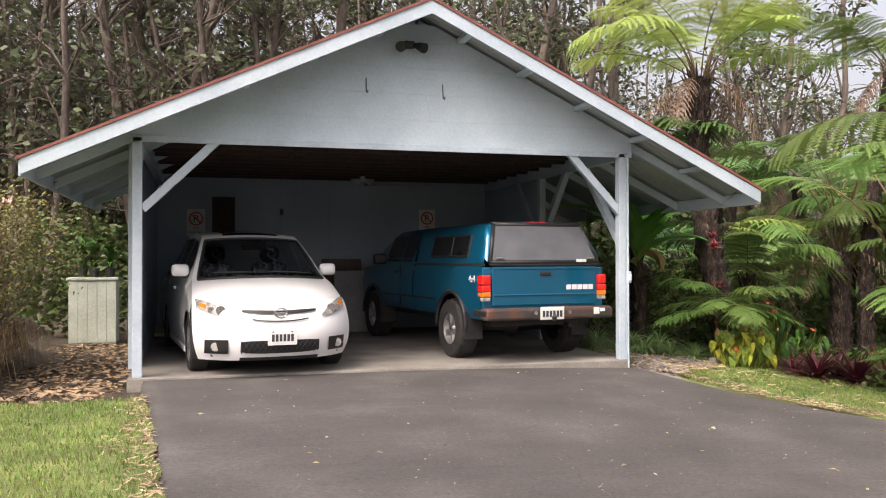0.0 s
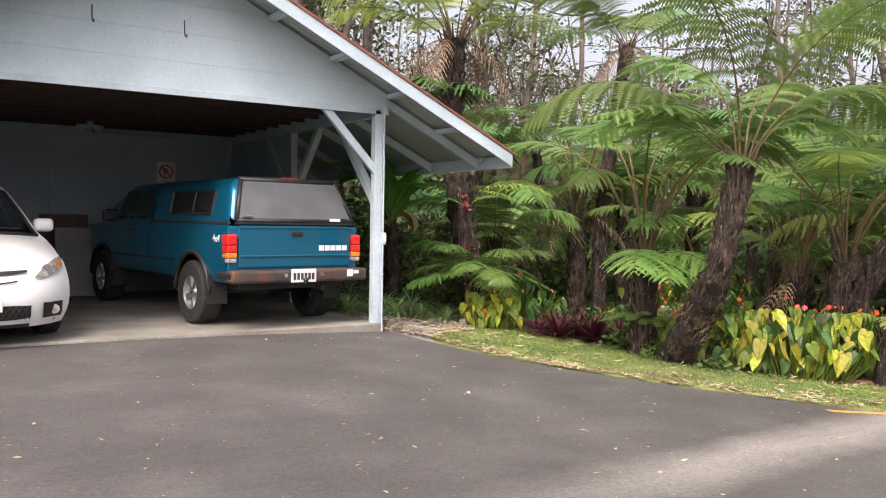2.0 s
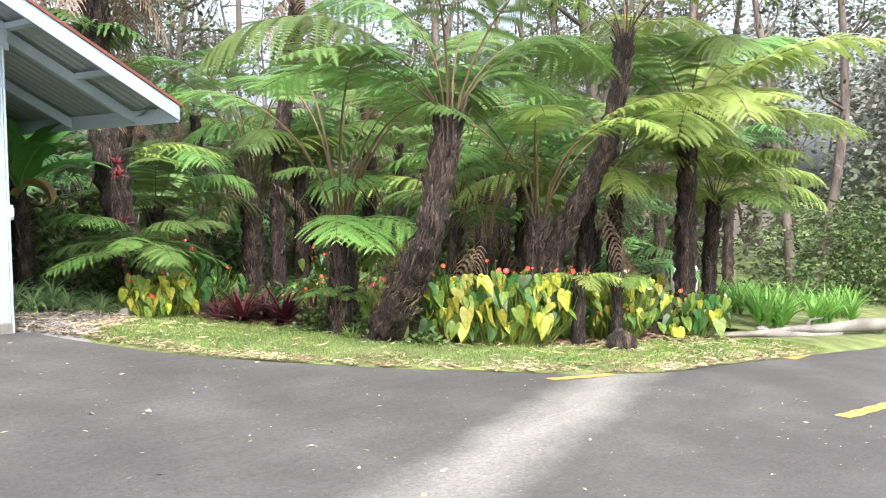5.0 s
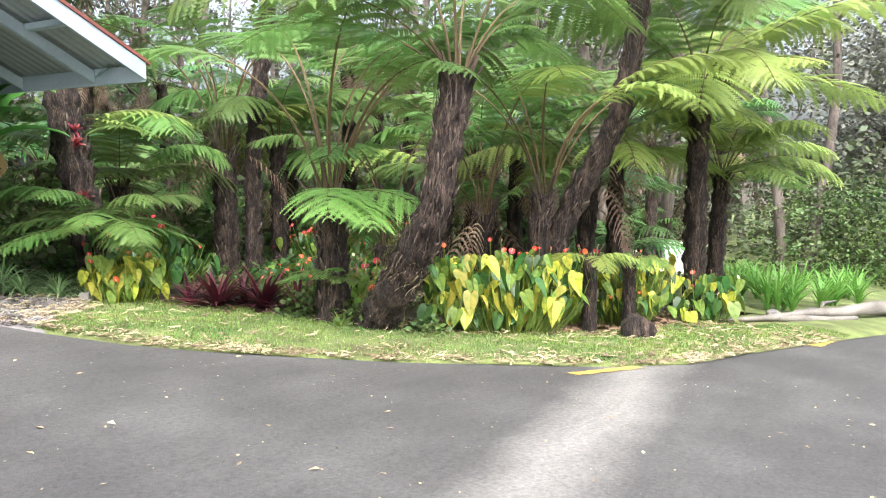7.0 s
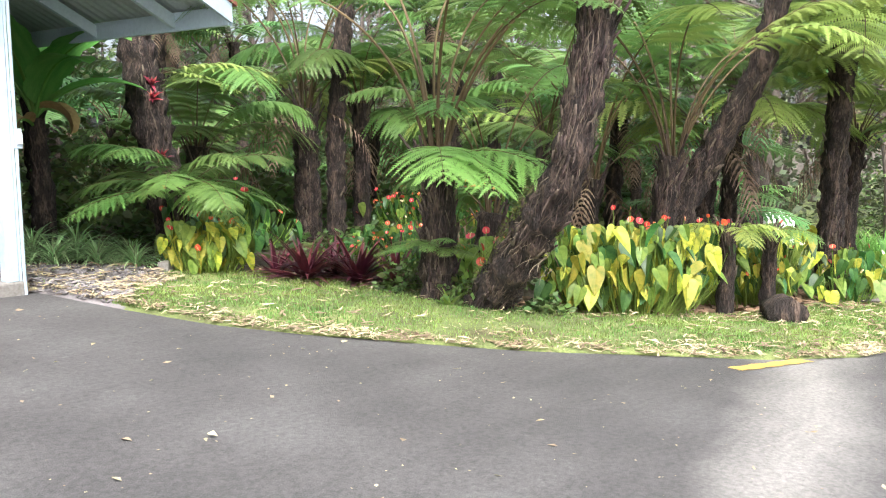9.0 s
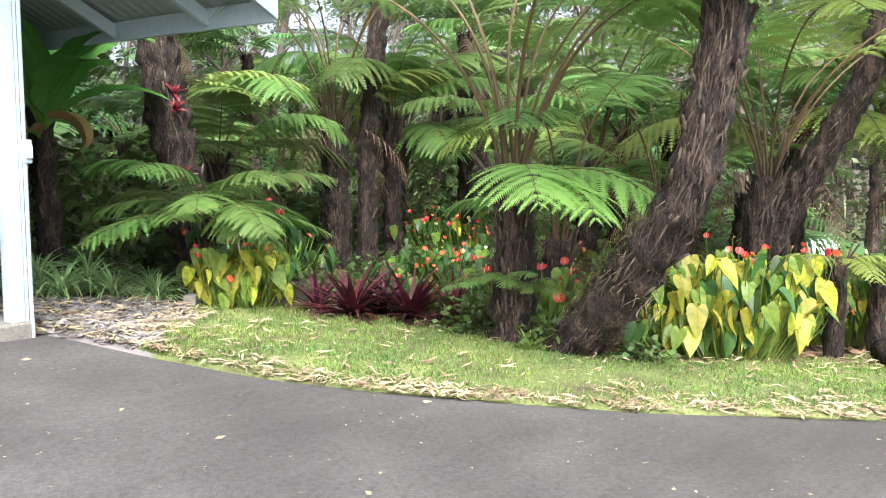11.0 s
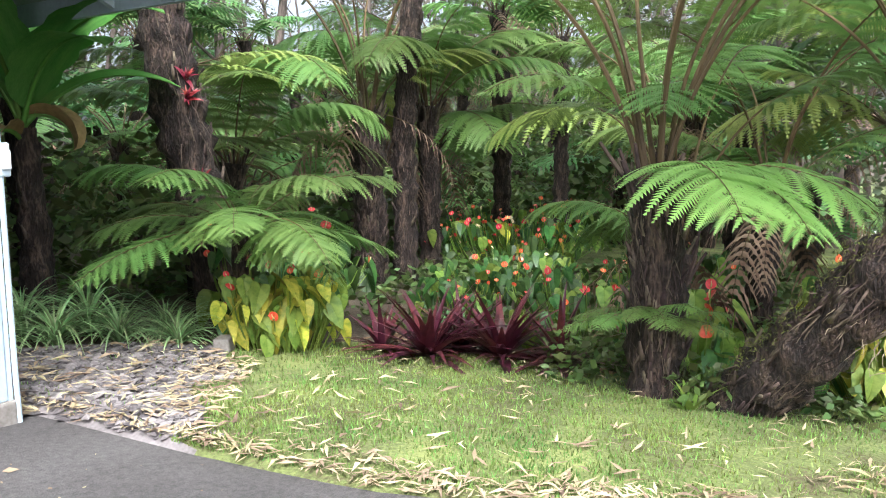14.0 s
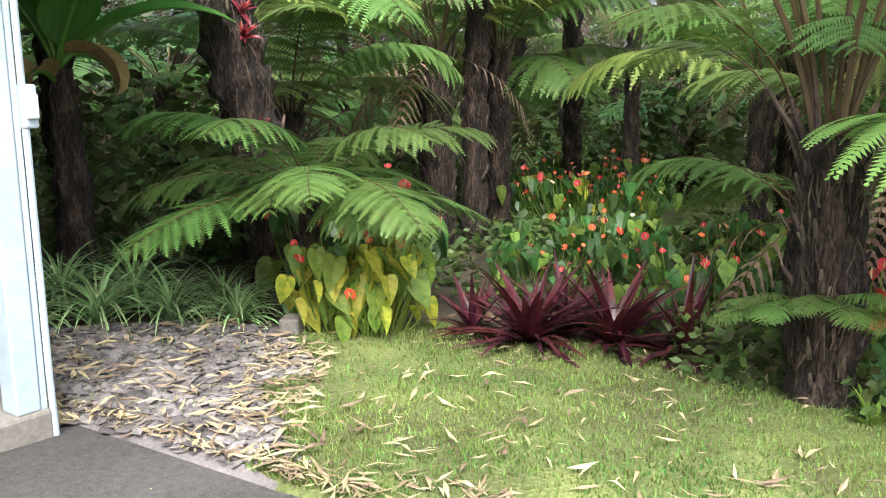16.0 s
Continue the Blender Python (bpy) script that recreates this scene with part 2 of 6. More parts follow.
# ---- mesh helpers ----
class Shape:
    """Vertices and faces gathered into one mesh."""

    def __init__(self):
        self.v, self.f, self.m = [], [], []

    def add(self, verts, faces, slot=0):
        o = len(self.v)
        self.v += [tuple(p) for p in verts]
        self.f += [tuple(i + o for i in f) for f in faces]
        self.m += [slot] * len(faces)
        return self

    def box(self, x0, x1, y0, y1, z0, z1, c=0.0, m=None, slot=0):
        """A box, its edges cut by c, moved by the matrix m."""
        if c <= 0:
            pts = [(x, y, z) for z in (z0, z1) for y in (y0, y1) for x in (x0, x1)]
            fs = [(0, 2, 3, 1), (4, 5, 7, 6), (0, 1, 5, 4), (2, 6, 7, 3), (0, 4, 6, 2), (1, 3, 7, 5)]
        else:
            bm = bmesh.new()
            bmesh.ops.create_cube(bm, size=1)
            for w in bm.verts:
                w.co = Vector(((x0 + x1) / 2 + w.co.x * (x1 - x0), (y0 + y1) / 2 + w.co.y * (y1 - y0), (z0 + z1) / 2 + w.co.z * (z1 - z0)))
            bmesh.ops.bevel(bm, geom=bm.edges[:], offset=min(c, abs(x1 - x0) * 0.45, abs(y1 - y0) * 0.45, abs(z1 - z0) * 0.45), segments=2, affect="EDGES", profile=0.5)
            bm.verts.index_update()
            pts, fs = [w.co[:] for w in bm.verts], [tuple(w.index for w in f.verts) for f in bm.faces]
            bm.free()
        if m is not None:
            pts = [tuple(m @ Vector(p)) for p in pts]
        return self.add(pts, fs, slot)

    def tube(self, path, radii, n=10, cap=True, rough=0.0, seed=0, slot=0):
        """A tube along a path, one radius a point."""
        r = random.Random(seed)
        rings, o = [], len(self.v)
        path = [Vector(p) for p in path]
        side = None
        for i, p in enumerate(path):
            d = (path[min(i + 1, len(path) - 1)] - path[max(i - 1, 0)]).normalized()
            if side is None:
                side = d.orthogonal().normalized()
            side = (side - d * side.dot(d)).normalized()
            up = d.cross(side)
            for k in range(n):
                a = 2 * math.pi * k / n
                q = radii[i] * (1 + rough * r.uniform(-1, 1))
                rings.append(p + side * (math.cos(a) * q) + up * (math.sin(a) * q))
        fs = [(i * n + k, i * n + (k + 1) % n, (i + 1) * n + (k + 1) % n, (i + 1) * n + k) for i in range(len(path) - 1) for k in range(n)]
        if cap:
            fs += [tuple(reversed(range(n))), tuple(range((len(path) - 1) * n, len(path) * n))]
        return self.add(rings, fs, slot)

    def grid(self, rows, slot=0, skip=None):
        """A sheet through rows of points."""
        w = len(rows[0])
        fs = [(i * w + j, i * w + j + 1, (i + 1) * w + j + 1, (i + 1) * w + j) for i in range(len(rows) - 1) for j in range(w - 1) if not (skip and skip(i, j))]
        return self.add([p for r in rows for p in r], fs, slot)

    def prism(self, outline, y0, y1, slot=0):
        """An outline in x and z, drawn out from y0 to y1."""
        n = len(outline)
        pts = [(x, y0, z) for x, z in outline] + [(x, y1, z) for x, z in outline]
        fs = [tuple(range(n)), tuple(reversed(range(n, 2 * n)))] + [((k + 1) % n, k, n + k, n + (k + 1) % n) for k in range(n)]
        return self.add(pts, fs, slot)

    def mesh(self, name, mats, smooth=False):
        me = bpy.data.meshes.new(name)
        me.from_pydata(self.v, [], self.f)
        for m in mats if isinstance(mats, (list, tuple)) else [mats]:
            me.materials.append(m)
        if len(me.materials) > 1:
            me.polygons.foreach_set("material_index", self.m)
        if smooth:
            me.polygons.foreach_set("use_smooth", [True] * len(me.polygons))
        me.update()
        return me


def part(name, shape, mats, parent=None, label="", smooth=False, at=None):
    """One mesh object, under a thing or a part."""
    me = shape if isinstance(shape, bpy.types.Mesh) else shape.mesh(name, mats, smooth)
    ob = new(name, me)
    ob.parent = parent
    if at is not None:
        ob.matrix_basis = at
    if label:
        tagged(ob, label)
    return ob


def thing(name, label, category, m=None, group="", kind=""):
    ob = new(name)
    ob.empty_display_size = 0.1
    if m is not None:
        ob.matrix_basis = m
    return tagged(ob, label, category, group, kind)


def solid(name, shape, mats, label, category, kind="", group="", smooth=False, at=None):
    return tagged(part(name, shape, mats, None, "", smooth, at), label, category, group, kind)


# ---- the lie of the land ----
def ground_z(x, y):
    """Level by the carport, falling away to the right and towards the road."""
    p, q, k = 0.309 - 0.0675 * x + 0.0482 * y, -0.03, 0.18
    h = max(k - abs(p - q), 0) / k
    z = min(p, q) - h * h * k / 4
    return max(z, -1.6 - 0.004 * max(abs(x), abs(y)))


EDGE = [(5.8, 0.1), (5.87, -0.4), (5.95, -1.0), (6.1, -1.65), (6.37, -2.2), (6.72, -2.7), (7.27, -3.35), (7.9, -3.98), (8.5, -4.5), (9.2, -4.95), (10.2, -5.15), (11.3, -5.45), (14, -6.2), (20, -8), (30, -10)]


def edge_y(x):
    """The y of the driveway's planted border at x."""
    for (x0, y0), (x1, y1) in zip(EDGE, EDGE[1:]):
        if x0 <= x <= x1:
            return y0 + (y1 - y0) * (x - x0) / (x1 - x0)
    return EDGE[-1][1]


def ground():
    xs = [-400, -150, -60, -30] + [-20 + 0.5 * i for i in range(101)] + [40, 70, 160, 400]
    ys = [-400, -150, -60, -30] + [-20 + 0.5 * i for i in range(101)] + [40, 70, 160, 400]
    rows = []
    for y in ys:
        row = []
        for x in xs:
            z = ground_z(x, y) - 0.05
            if -0.3 < x < 5.9 and -0.2 < y < 6.2:
                z -= 0.1
            if y > edge_y(max(x, 5.8)) + 2.5 and x > 7.6:
                z += 0.06 * noise.noise((x * 0.7, y * 0.7, 0))
            row.append((x, y, z))
        rows.append(row)
    solid("ground", Shape().grid(rows), SOIL, "dark volcanic soil under the garden", "ground", "structure", smooth=True)


def driveway():
    s = Shape()
    rows = []
    for y in [0.0 - 0.25 * i for i in range(100)]:
        left = 0.06 + 0.02 * math.sin(y * 3) - 0.085 * y if y > -4.6 else 0.45 - 3.0 * (-4.6 - y) * 0.5
        left = max(left, -14)
        right = 30.0
        for (x0, y0), (x1, y1) in zip(EDGE, EDGE[1:]):
            if y1 <= y <= y0:
                right = x0 + (x1 - x0) * (y0 - y) / (y0 - y1)
                break
        right += 0.16
        row = []
        n = 36
        for i in range(n + 1):
            x = left + (right - left) * i / n
            row.append((x, y, ground_z(x, y)))
        rows.append([(row[0][0] - 0.02, y, row[0][2] - 0.08)] + row + [(row[-1][0] + 0.02, y, row[-1][2] - 0.08)])
    solid("road", s.grid(rows), ASPHALT, "worn dark grey asphalt driveway", "driveway", "structure", smooth=True)


ground()
driveway()


# ---- carport ----
W, DEPTH, TOP = 5.7, 5.4, 2.53
RIDGE_X, RIDGE_Z, EAVE_L, EAVE_R, FRONT = 3.05, 4.04, (-1.01, 2.19), (7.18, 2.05), -0.6


def roof_z(x):
    ex, ez = EAVE_L if x < RIDGE_X else EAVE_R
    return RIDGE_Z + (ez - RIDGE_Z) * (x - RIDGE_X) / (ex - RIDGE_X)


def strip(x0, z0, x1, z1, lo, hi):
    """A raking board in the x-z plane from lo to hi under its line."""
    return [(x0, z0 - hi), (x1, z1 - hi), (x1, z1 - lo), (x0, z0 - lo)]


def carport():
    slab = Shape().box(-0.1, W + 0.0, -0.06, DEPTH + 0.15, -0.2, 0.0, 0.015)
    solid("floor", slab, CONCRETE, "worn grey concrete slab of the carport", "floor", "structure")
    port = thing("carport", "pale blue wooden carport with a red-edged gable roof", "carport")
    tagged(port, kind="structure")
    back = DEPTH
    part("post", Shape().box(-0.05, 0.05, -0.05, 0.05, 0.0, TOP, 0.006), WHITE_TRIM, port)
    part("post", Shape().box(W - 0.12, W - 0.037, -0.05, 0.05, 0.0, TOP, 0.006), WHITE_TRIM, port)
    part("post", Shape().box(-0.15, -0.06, 0.75, 0.85, 0, TOP + 0.05, 0.006), WHITE_TRIM, port)
    for y in (2.7, back):
        part("post", Shape().box(W - 0.05, W + 0.05, y - 0.05, y + 0.05, 0, TOP, 0.006), WHITE_TRIM, port)
    # facing board on the outer post, down past the slab
    part("post_board", Shape().box(W - 0.034, W - 0.012, -0.045, 0.045, -0.06, TOP - 0.05, 0.004), WHITE_TRIM, port)
    # knee braces
    def brace(a, b, w=0.045, d=0.045):
        a, b = Vector(a), Vector(b)
        mid, dv = (a + b) / 2, (b - a)
        q = dv.to_track_quat("Z", "Y").to_matrix().to_4x4()
        m = Matrix.Translation(mid) @ q
        part("brace", Shape().box(-w, w, -d, d, -dv.length / 2, dv.length / 2, 0.004, m), WHITE_TRIM, port)
    brace((0.05, -0.0, 1.77), (0.83, 0.0, 2.54), 0.03, 0.045)
    brace((W - 0.05, 0.0, 1.77), (W - 0.78, 0.0, 2.54), 0.03, 0.045)
    brace((W, 0.06, 1.35), (W, 1.15, 2.45), 0.045, 0.045)
    brace((W, 2.6, 1.6), (W, 1.75, 2.5), 0.045, 0.045)
    brace((W, 2.8, 1.6), (W, 3.65, 2.5), 0.045, 0.045)
    # side beams
    for x in (0.0, W):
        part("beam", Shape().box(x - 0.045, x + 0.045, 0.05, back - 0.06, TOP - 0.06, TOP + 0.14, 0.006), BLUE_WALL, port)
    # gable wall: lapped boards
    z = TOP
    while z < RIDGE_Z - 0.12:
        z1 = min(z + 0.3, RIDGE_Z - 0.1)
        left, right = [], []
        kl, kr = (RIDGE_X - EAVE_L[0]) / (RIDGE_Z - EAVE_L[1]), (EAVE_R[0] - RIDGE_X) / (RIDGE_Z - EAVE_R[1])
        steps = [z + (z1 - 0.002 - z) * q / 12 for q in range(13)]
        for zz in steps:
            f = RIDGE_Z - 0.015 - zz
            left.append((max(RIDGE_X - f * kl, -0.06), zz))
            right.append((max(min(RIDGE_X + f * kr, W + 0.06), left[-1][0] + 0.01), zz))
        part("board", Shape().prism(left[:1] + right + left[:0:-1], -0.03, 0.0), BLUE_WALL, port)
        z = z1
    part("trim_board", Shape().box(-0.06, W + 0.06, -0.05, -0.031, TOP - 0.05, TOP + 0.02, 0.003), WHITE_TRIM, port)
    # roof sheets, fascias, soffit rafters and purlins
    y0, y1 = FRONT, back + 0.5
    for ex, ez in (EAVE_L, EAVE_R):
        sx = 1 if ex > RIDGE_X else -1
        n = 56
        sheet = Shape()
        prof = []
        for i in range(n * 4 + 1):
            y = y0 + (y1 - y0) * i / (n * 4)
            prof.append((y, 0.008 * (1 if i % 4 in (0, 1) else -1)))
        for lift, rev in ((0.03, False), (0.022, True)):
            rows = []
            for f in (0.0, 1.0):
                x, zz = RIDGE_X + (ex + sx * 0.05 - RIDGE_X) * f, RIDGE_Z + (ez - 0.02 - RIDGE_Z) * f
                rows.append([(x, y, zz + lift + d) for y, d in prof])
            sheet.grid(rows[::-1] if rev else rows)
        part("roof_sheet", sheet, [SOFFIT], port)
        part("roof_edge", Shape().prism(strip(RIDGE_X, RIDGE_Z, ex + sx * 0.04, ez - 0.015, -0.042, -0.012), y0 - 0.045, y0 + 0.02), ROOF_RED, port, "red-brown metal roof edge")
        part("fascia", Shape().prism(strip(RIDGE_X, RIDGE_Z, ex, ez, -0.012, 0.135), y0 - 0.03, y0), WHITE_TRIM, port, "white painted fascia")
        part("eave_board", Shape().box(ex - 0.02, ex + 0.02, y0, y1, ez - 0.15, ez + 0.0, 0.003), BLUE_WALL, port)
        for y in (0.06, 1.2, 2.4, 3.6, 4.8):
            part("rafter", Shape().prism(strip(RIDGE_X + sx * 0.02, RIDGE_Z, ex - sx * 0.025, ez, 0.0 + 0.02, 0.13), y, y + 0.045), BLUE_WALL, port)
        for f in (0.12, 0.3, 0.48, 0.66, 0.84):
            x, zz = RIDGE_X + (ex - RIDGE_X) * f, RIDGE_Z + (ez - RIDGE_Z) * f
            part("purlin", Shape().box(x - 0.045, x + 0.045, y0 + 0.005, 0.05, zz - 0.055, zz - 0.002), BLUE_WALL, port)
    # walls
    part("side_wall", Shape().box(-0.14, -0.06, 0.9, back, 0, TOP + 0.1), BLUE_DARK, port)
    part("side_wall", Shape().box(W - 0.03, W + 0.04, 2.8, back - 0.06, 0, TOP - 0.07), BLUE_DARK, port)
    # ceiling of dark boards with joists
    ceil = Shape().box(-0.05, W + 0.05, 0.06, back, TOP + 0.2, TOP + 0.23)
    for i in range(11):
        y = 0.25 + i * 0.48
        ceil.box(0.06, W - 0.06, y, y + 0.05, TOP + 0.06, TOP + 0.2)
    solid("ceiling", ceil, DARK_WOOD, "dark stained boards and joists overhead", "ceiling", "structure")
    # back wall of panels with an open doorway
    wall = thing("wall_back", "flat pale blue plywood wall panels at the back", "wall", kind="structure")
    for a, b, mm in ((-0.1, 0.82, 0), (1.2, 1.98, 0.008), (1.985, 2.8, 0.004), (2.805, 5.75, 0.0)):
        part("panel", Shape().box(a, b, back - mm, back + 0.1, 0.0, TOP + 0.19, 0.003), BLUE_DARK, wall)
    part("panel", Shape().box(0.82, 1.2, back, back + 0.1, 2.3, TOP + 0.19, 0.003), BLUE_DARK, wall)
    # flat dark sheet added for the shade seen through the doorway
    part("door_shade_sheet", Shape().box(0.80, 1.22, back + 0.5, back + 0.55, 0.0, TOP + 0.19), DARK_WOOD, wall, "dark room behind the open doorway")
    part("hinge", Shape().box(1.95, 2.01, back - 0.03, back - 0.008, 2.0, 2.1, 0.004), BLACK, wall)


carport()


# ---- vehicles ----
def lerp_row(rows, key, k):
    """Linear reading of rows by their column key; past the ends it holds."""
    if k <= rows[0][key]:
        return rows[0]
    for a, b in zip(rows, rows[1:]):
        if k <= b[key]:
            f = (k - a[key]) / max(b[key] - a[key], 1e-6)
            return tuple(p + (q - p) * f for p, q in zip(a, b))
    return rows[-1]


def wheel(parent, x, y, r, width, rim, spokes, out):
    """A tyre with its rim; out is +1 or -1, the side that faces outwards."""
    s = Shape()
    prof = [(rim, -width / 2), (r * 0.93, -width / 2), (r * 0.985, -width * 0.42), (r, -width * 0.3), (r, width * 0.3), (r * 0.985, width * 0.42), (r * 0.93, width / 2), (rim, width / 2)]
    n = 36
    rows = []
    for i in range(n + 1):
        a = 2 * math.pi * i / n
        rows.append([(w, math.cos(a) * (q + (0.006 if i % 2 and q > r * 0.95 else 0)), math.sin(a) * (q + (0.006 if i % 2 and q > r * 0.95 else 0))) for q, w in prof])
    s.grid(rows)
    tyre = part("tyre", s, RUBBER, parent, at=Matrix.Translation((x, y, r)))
    m = Shape()
    disc = []
    for i in range(n + 1):
        a = 2 * math.pi * i / n
        hole = 0.35 if (i * spokes // n) % 2 == 0 and spokes else 1.0
        disc.append([(out * w, math.cos(a) * q, math.sin(a) * q) for q, w in ((rim, width * 0.46), (rim * 0.93, width * 0.4), (rim * 0.8, width * (0.36 if hole == 1 else 0.1)), (rim * 0.45, width * (0.38 if hole == 1 else 0.12)), (rim * 0.3, width * 0.4), (0.02, width * 0.42))])
    m.grid(disc)
    part("rim", m, STEEL_WHEEL, tyre)
    return tyre


def bars(parent, x0, x1, z0, z1, y, count, m, name="plate_mark"):
    """Unreadable marks as plain bars on a small flat face that looks along -y."""
    w = (x1 - x0) / count
    for i in range(count):
        part(name, Shape().box(x0 + i * w + w * 0.15, x0 + (i + 1) * w - w * 0.15, y - 0.004, y, z0, z1), m, parent)


CW = [  # white car: y, z, half width, how far the corner sweeps back
    (0.10, 0.17, 0.80, 0.40), (0.03, 0.28, 0.85, 0.40), (0.0, 0.44, 0.87, 0.42), (0.03, 0.58, 0.87, 0.44), (0.09, 0.70, 0.86, 0.46), (0.2, 0.80, 0.85, 0.46), (0.42, 0.9, 0.83, 0.40),
    (0.72, 0.99, 0.81, 0.3), (1.02, 1.06, 0.78, 0.24), (1.36, 1.28, 0.70, 0.16), (1.72, 1.5, 0.61, 0.1), (1.92, 1.57, 0.58, 0.06), (2.6, 1.62, 0.57, 0.0), (3.6, 1.6, 0.56, -0.02), (4.2, 1.53, 0.55, -0.06), (4.42, 1.2, 0.62, -0.1), (4.5, 0.9, 0.8, -0.14), (4.52, 0.3, 0.84, -0.16)]


def car_low(z):
    return 0.872 - 0.22 * max(0, 0.42 - z) ** 1.2 - 0.10 * max(0, z - 0.62) ** 1.3


def white_car(m):
    car = thing("car", "white compact minivan parked nose out in the carport", "car", m)
    fine = []
    for a, b in zip(CW, CW[1:]):
        k = max(2, int(math.hypot(b[0] - a[0], b[1] - a[1]) / 0.06))
        fine += [tuple(p + (q - p) * i / k for p, q in zip(a, b)) for i in range(k)]
    fine.append(CW[-1])
    for _ in range(3):
        fine = [fine[0]] + [tuple((p + 2 * q + r) / 4 for p, q, r in zip(fine[i - 1], fine[i], fine[i + 1])) for i in range(1, len(fine) - 1)] + [fine[-1]]
    ss = [-1 + 2 * i / 24 for i in range(25)]

    def sheet(row, s, lift=0.0):
        y, z, w, k = row
        crown = 0.035 * (1 - s * s) if z > 0.82 else 0.0
        return (s * w, y + k * abs(s) ** 2.8 - lift, z + crown - 0.035 * (z > 0.82) + lift * 0.4)

    shield = [i for i, r in enumerate(fine) if 1.03 < r[1] < 1.5 and r[0] < 2]
    lo, hi = shield[0], shield[-1]
    body = Shape()
    body.grid([[sheet(r, s) for s in ss] for r in fine], skip=lambda i, j: lo <= i < hi and 1 <= j < 23)

    def side_x(z, top, w):
        zb = min(0.95, top - 0.12)
        t = min(max((z - zb) / max(top - zb, 0.01), 0), 1)
        return car_low(z) * (1 - t) + w * t

    cols = []
    for r in fine[10:]:
        y, z, w, k = r
        cols.append((y + k, z - 0.035 * (z > 0.82), w))
    cols = [c for i, c in enumerate(cols) if i == 0 or c[0] > cols[i - 1][0] + 1e-4]
    dense = []
    for a, b in zip(cols, cols[1:]):
        k = max(1, int((b[0] - a[0]) / 0.06))
        dense += [tuple(p + (q - p) * i / k for p, q in zip(a, b)) for i in range(k)]
    dense.append(cols[-1])
    AX = (0.92, 3.67)

    def bottom(y):
        z = 0.2
        for ax in AX:
            d = abs(y - ax)
            if d < 0.37:
                z = max(z, 0.31 + math.sqrt(0.37 ** 2 - d * d))
        return z

    for sg in (-1, 1):
        rows = []
        for y, top, w in dense:
            b = min(bottom(y), top - 0.02)
            rows.append([(sg * side_x(b + (top - b) * f / 14, top, w), y, b + (top - b) * f / 14) for f in range(15)])
        ordered = rows if sg > 0 else rows[::-1]
        body.grid(ordered, skip=lambda i, j: ordered[i][-1][2] > 1.3 and ordered[i][j][2] > 1.02 and ordered[i][j + 1][2] < ordered[i][-1][2] - 0.06 and 1.5 < ordered[i][j][1] < 4.1)
        # side windows
        for y0, y1 in ((1.5, 2.35), (2.4, 3.2), (3.25, 4.1)):
            pane = []
            for y, top, w in dense:
                if y0 <= y <= y1 and top > 1.25:
                    z0, z1 = 1.03, top - 0.07
                    pane.append([(sg * (side_x(z0 + (z1 - z0) * f / 6, top, w) + 0.004), y, z0 + (z1 - z0) * f / 6) for f in range(7)])
            if len(pane) > 1:
                part("side_window", Shape().grid(pane), TINT_GLASS, car, "tinted side window", True)
    part("body", body, CAR_WHITE, car, smooth=True)
    ws = Shape().grid([[sheet(r, s, 0.006) for s in ss[1:24]] for r in fine[lo:hi + 1]])
    part("windscreen", ws, CLEAR_GLASS, car, "clear windscreen", True)
    # frame round the windscreen
    rim = Shape()
    for j in (1, 23):
        rim.tube([sheet(r, ss[j], 0.008) for r in fine[lo:hi + 1]], [0.02] * (hi + 1 - lo), 6)
    rim.tube([sheet(fine[lo], s, 0.008) for s in ss[1:24]], [0.022] * 23, 6)
    rim.tube([sheet(fine[hi], s, 0.008) for s in ss[1:24]], [0.016] * 23, 6)
    part("windscreen_seal", rim, BLACK, car, smooth=True)
    part("sunroof", Shape().grid([[sheet(r, s, 0.004) for s in ss[5:20]] for r in fine if 1.8 < r[0] < 2.4]), DARK_GLASS, car, "black glass sunroof")
    for x in (-0.22, 0.26):
        part("wiper", Shape().tube([(x - 0.35, 1.12, 1.085), (x, 1.06, 1.09), (x + 0.3, 1.08, 1.075)], [0.01, 0.012, 0.01], 5), BLACK, car)
    # cabin
    part("dashboard", Shape().box(-0.68, 0.68, 1.3, 1.75, 0.75, 1.03, 0.06), BLACK, car)
    part("cabin_floor", Shape().box(-0.72, 0.72, 1.3, 4.2, 0.3, 0.5, 0.05), BLACK, car)
    for x in (-0.36, 0.36):
        seat = Shape().box(-0.25, 0.25, 2.0, 2.5, 0.5, 0.72, 0.08).box(-0.24, 0.24, 2.38, 2.54, 0.65, 1.2, 0.07).box(-0.13, 0.13, 2.4, 2.52, 1.2, 1.4, 0.05)
        seat_ob = part("seat", seat, SEAT, car, "dark seat cover with pale flower pattern", at=Matrix.Translation((x, 0, 0)))
    part("mirror_inside", Shape().box(-0.12, 0.12, 1.78, 1.8, 1.36, 1.43, 0.01), BLACK, car)
    # front face
    def face_y(x, z, lift):
        r = lerp_row([(q[1], q[0], q[2], q[3]) for q in CW[:10]], 0, z)
        return r[1] + r[3] * abs(min(1, abs(x) / r[2])) ** 2.8 - lift

    def patch(name, xs, zlo, zhi, mt, lift=0.006, label=""):
        rows = [[(x, face_y(x, z, lift), z) for x, a, b in zip(xs, zlo, zhi) for z in (a + (b - a) * f,)] for f in (0, 0.25, 0.5, 0.75, 1)]
        return part(name, Shape().grid(rows), mt, car, label, True)

    def arc(x0, x1, fn, n=13):
        return [fn(x0 + (x1 - x0) * i / (n - 1)) for i in range(n)]

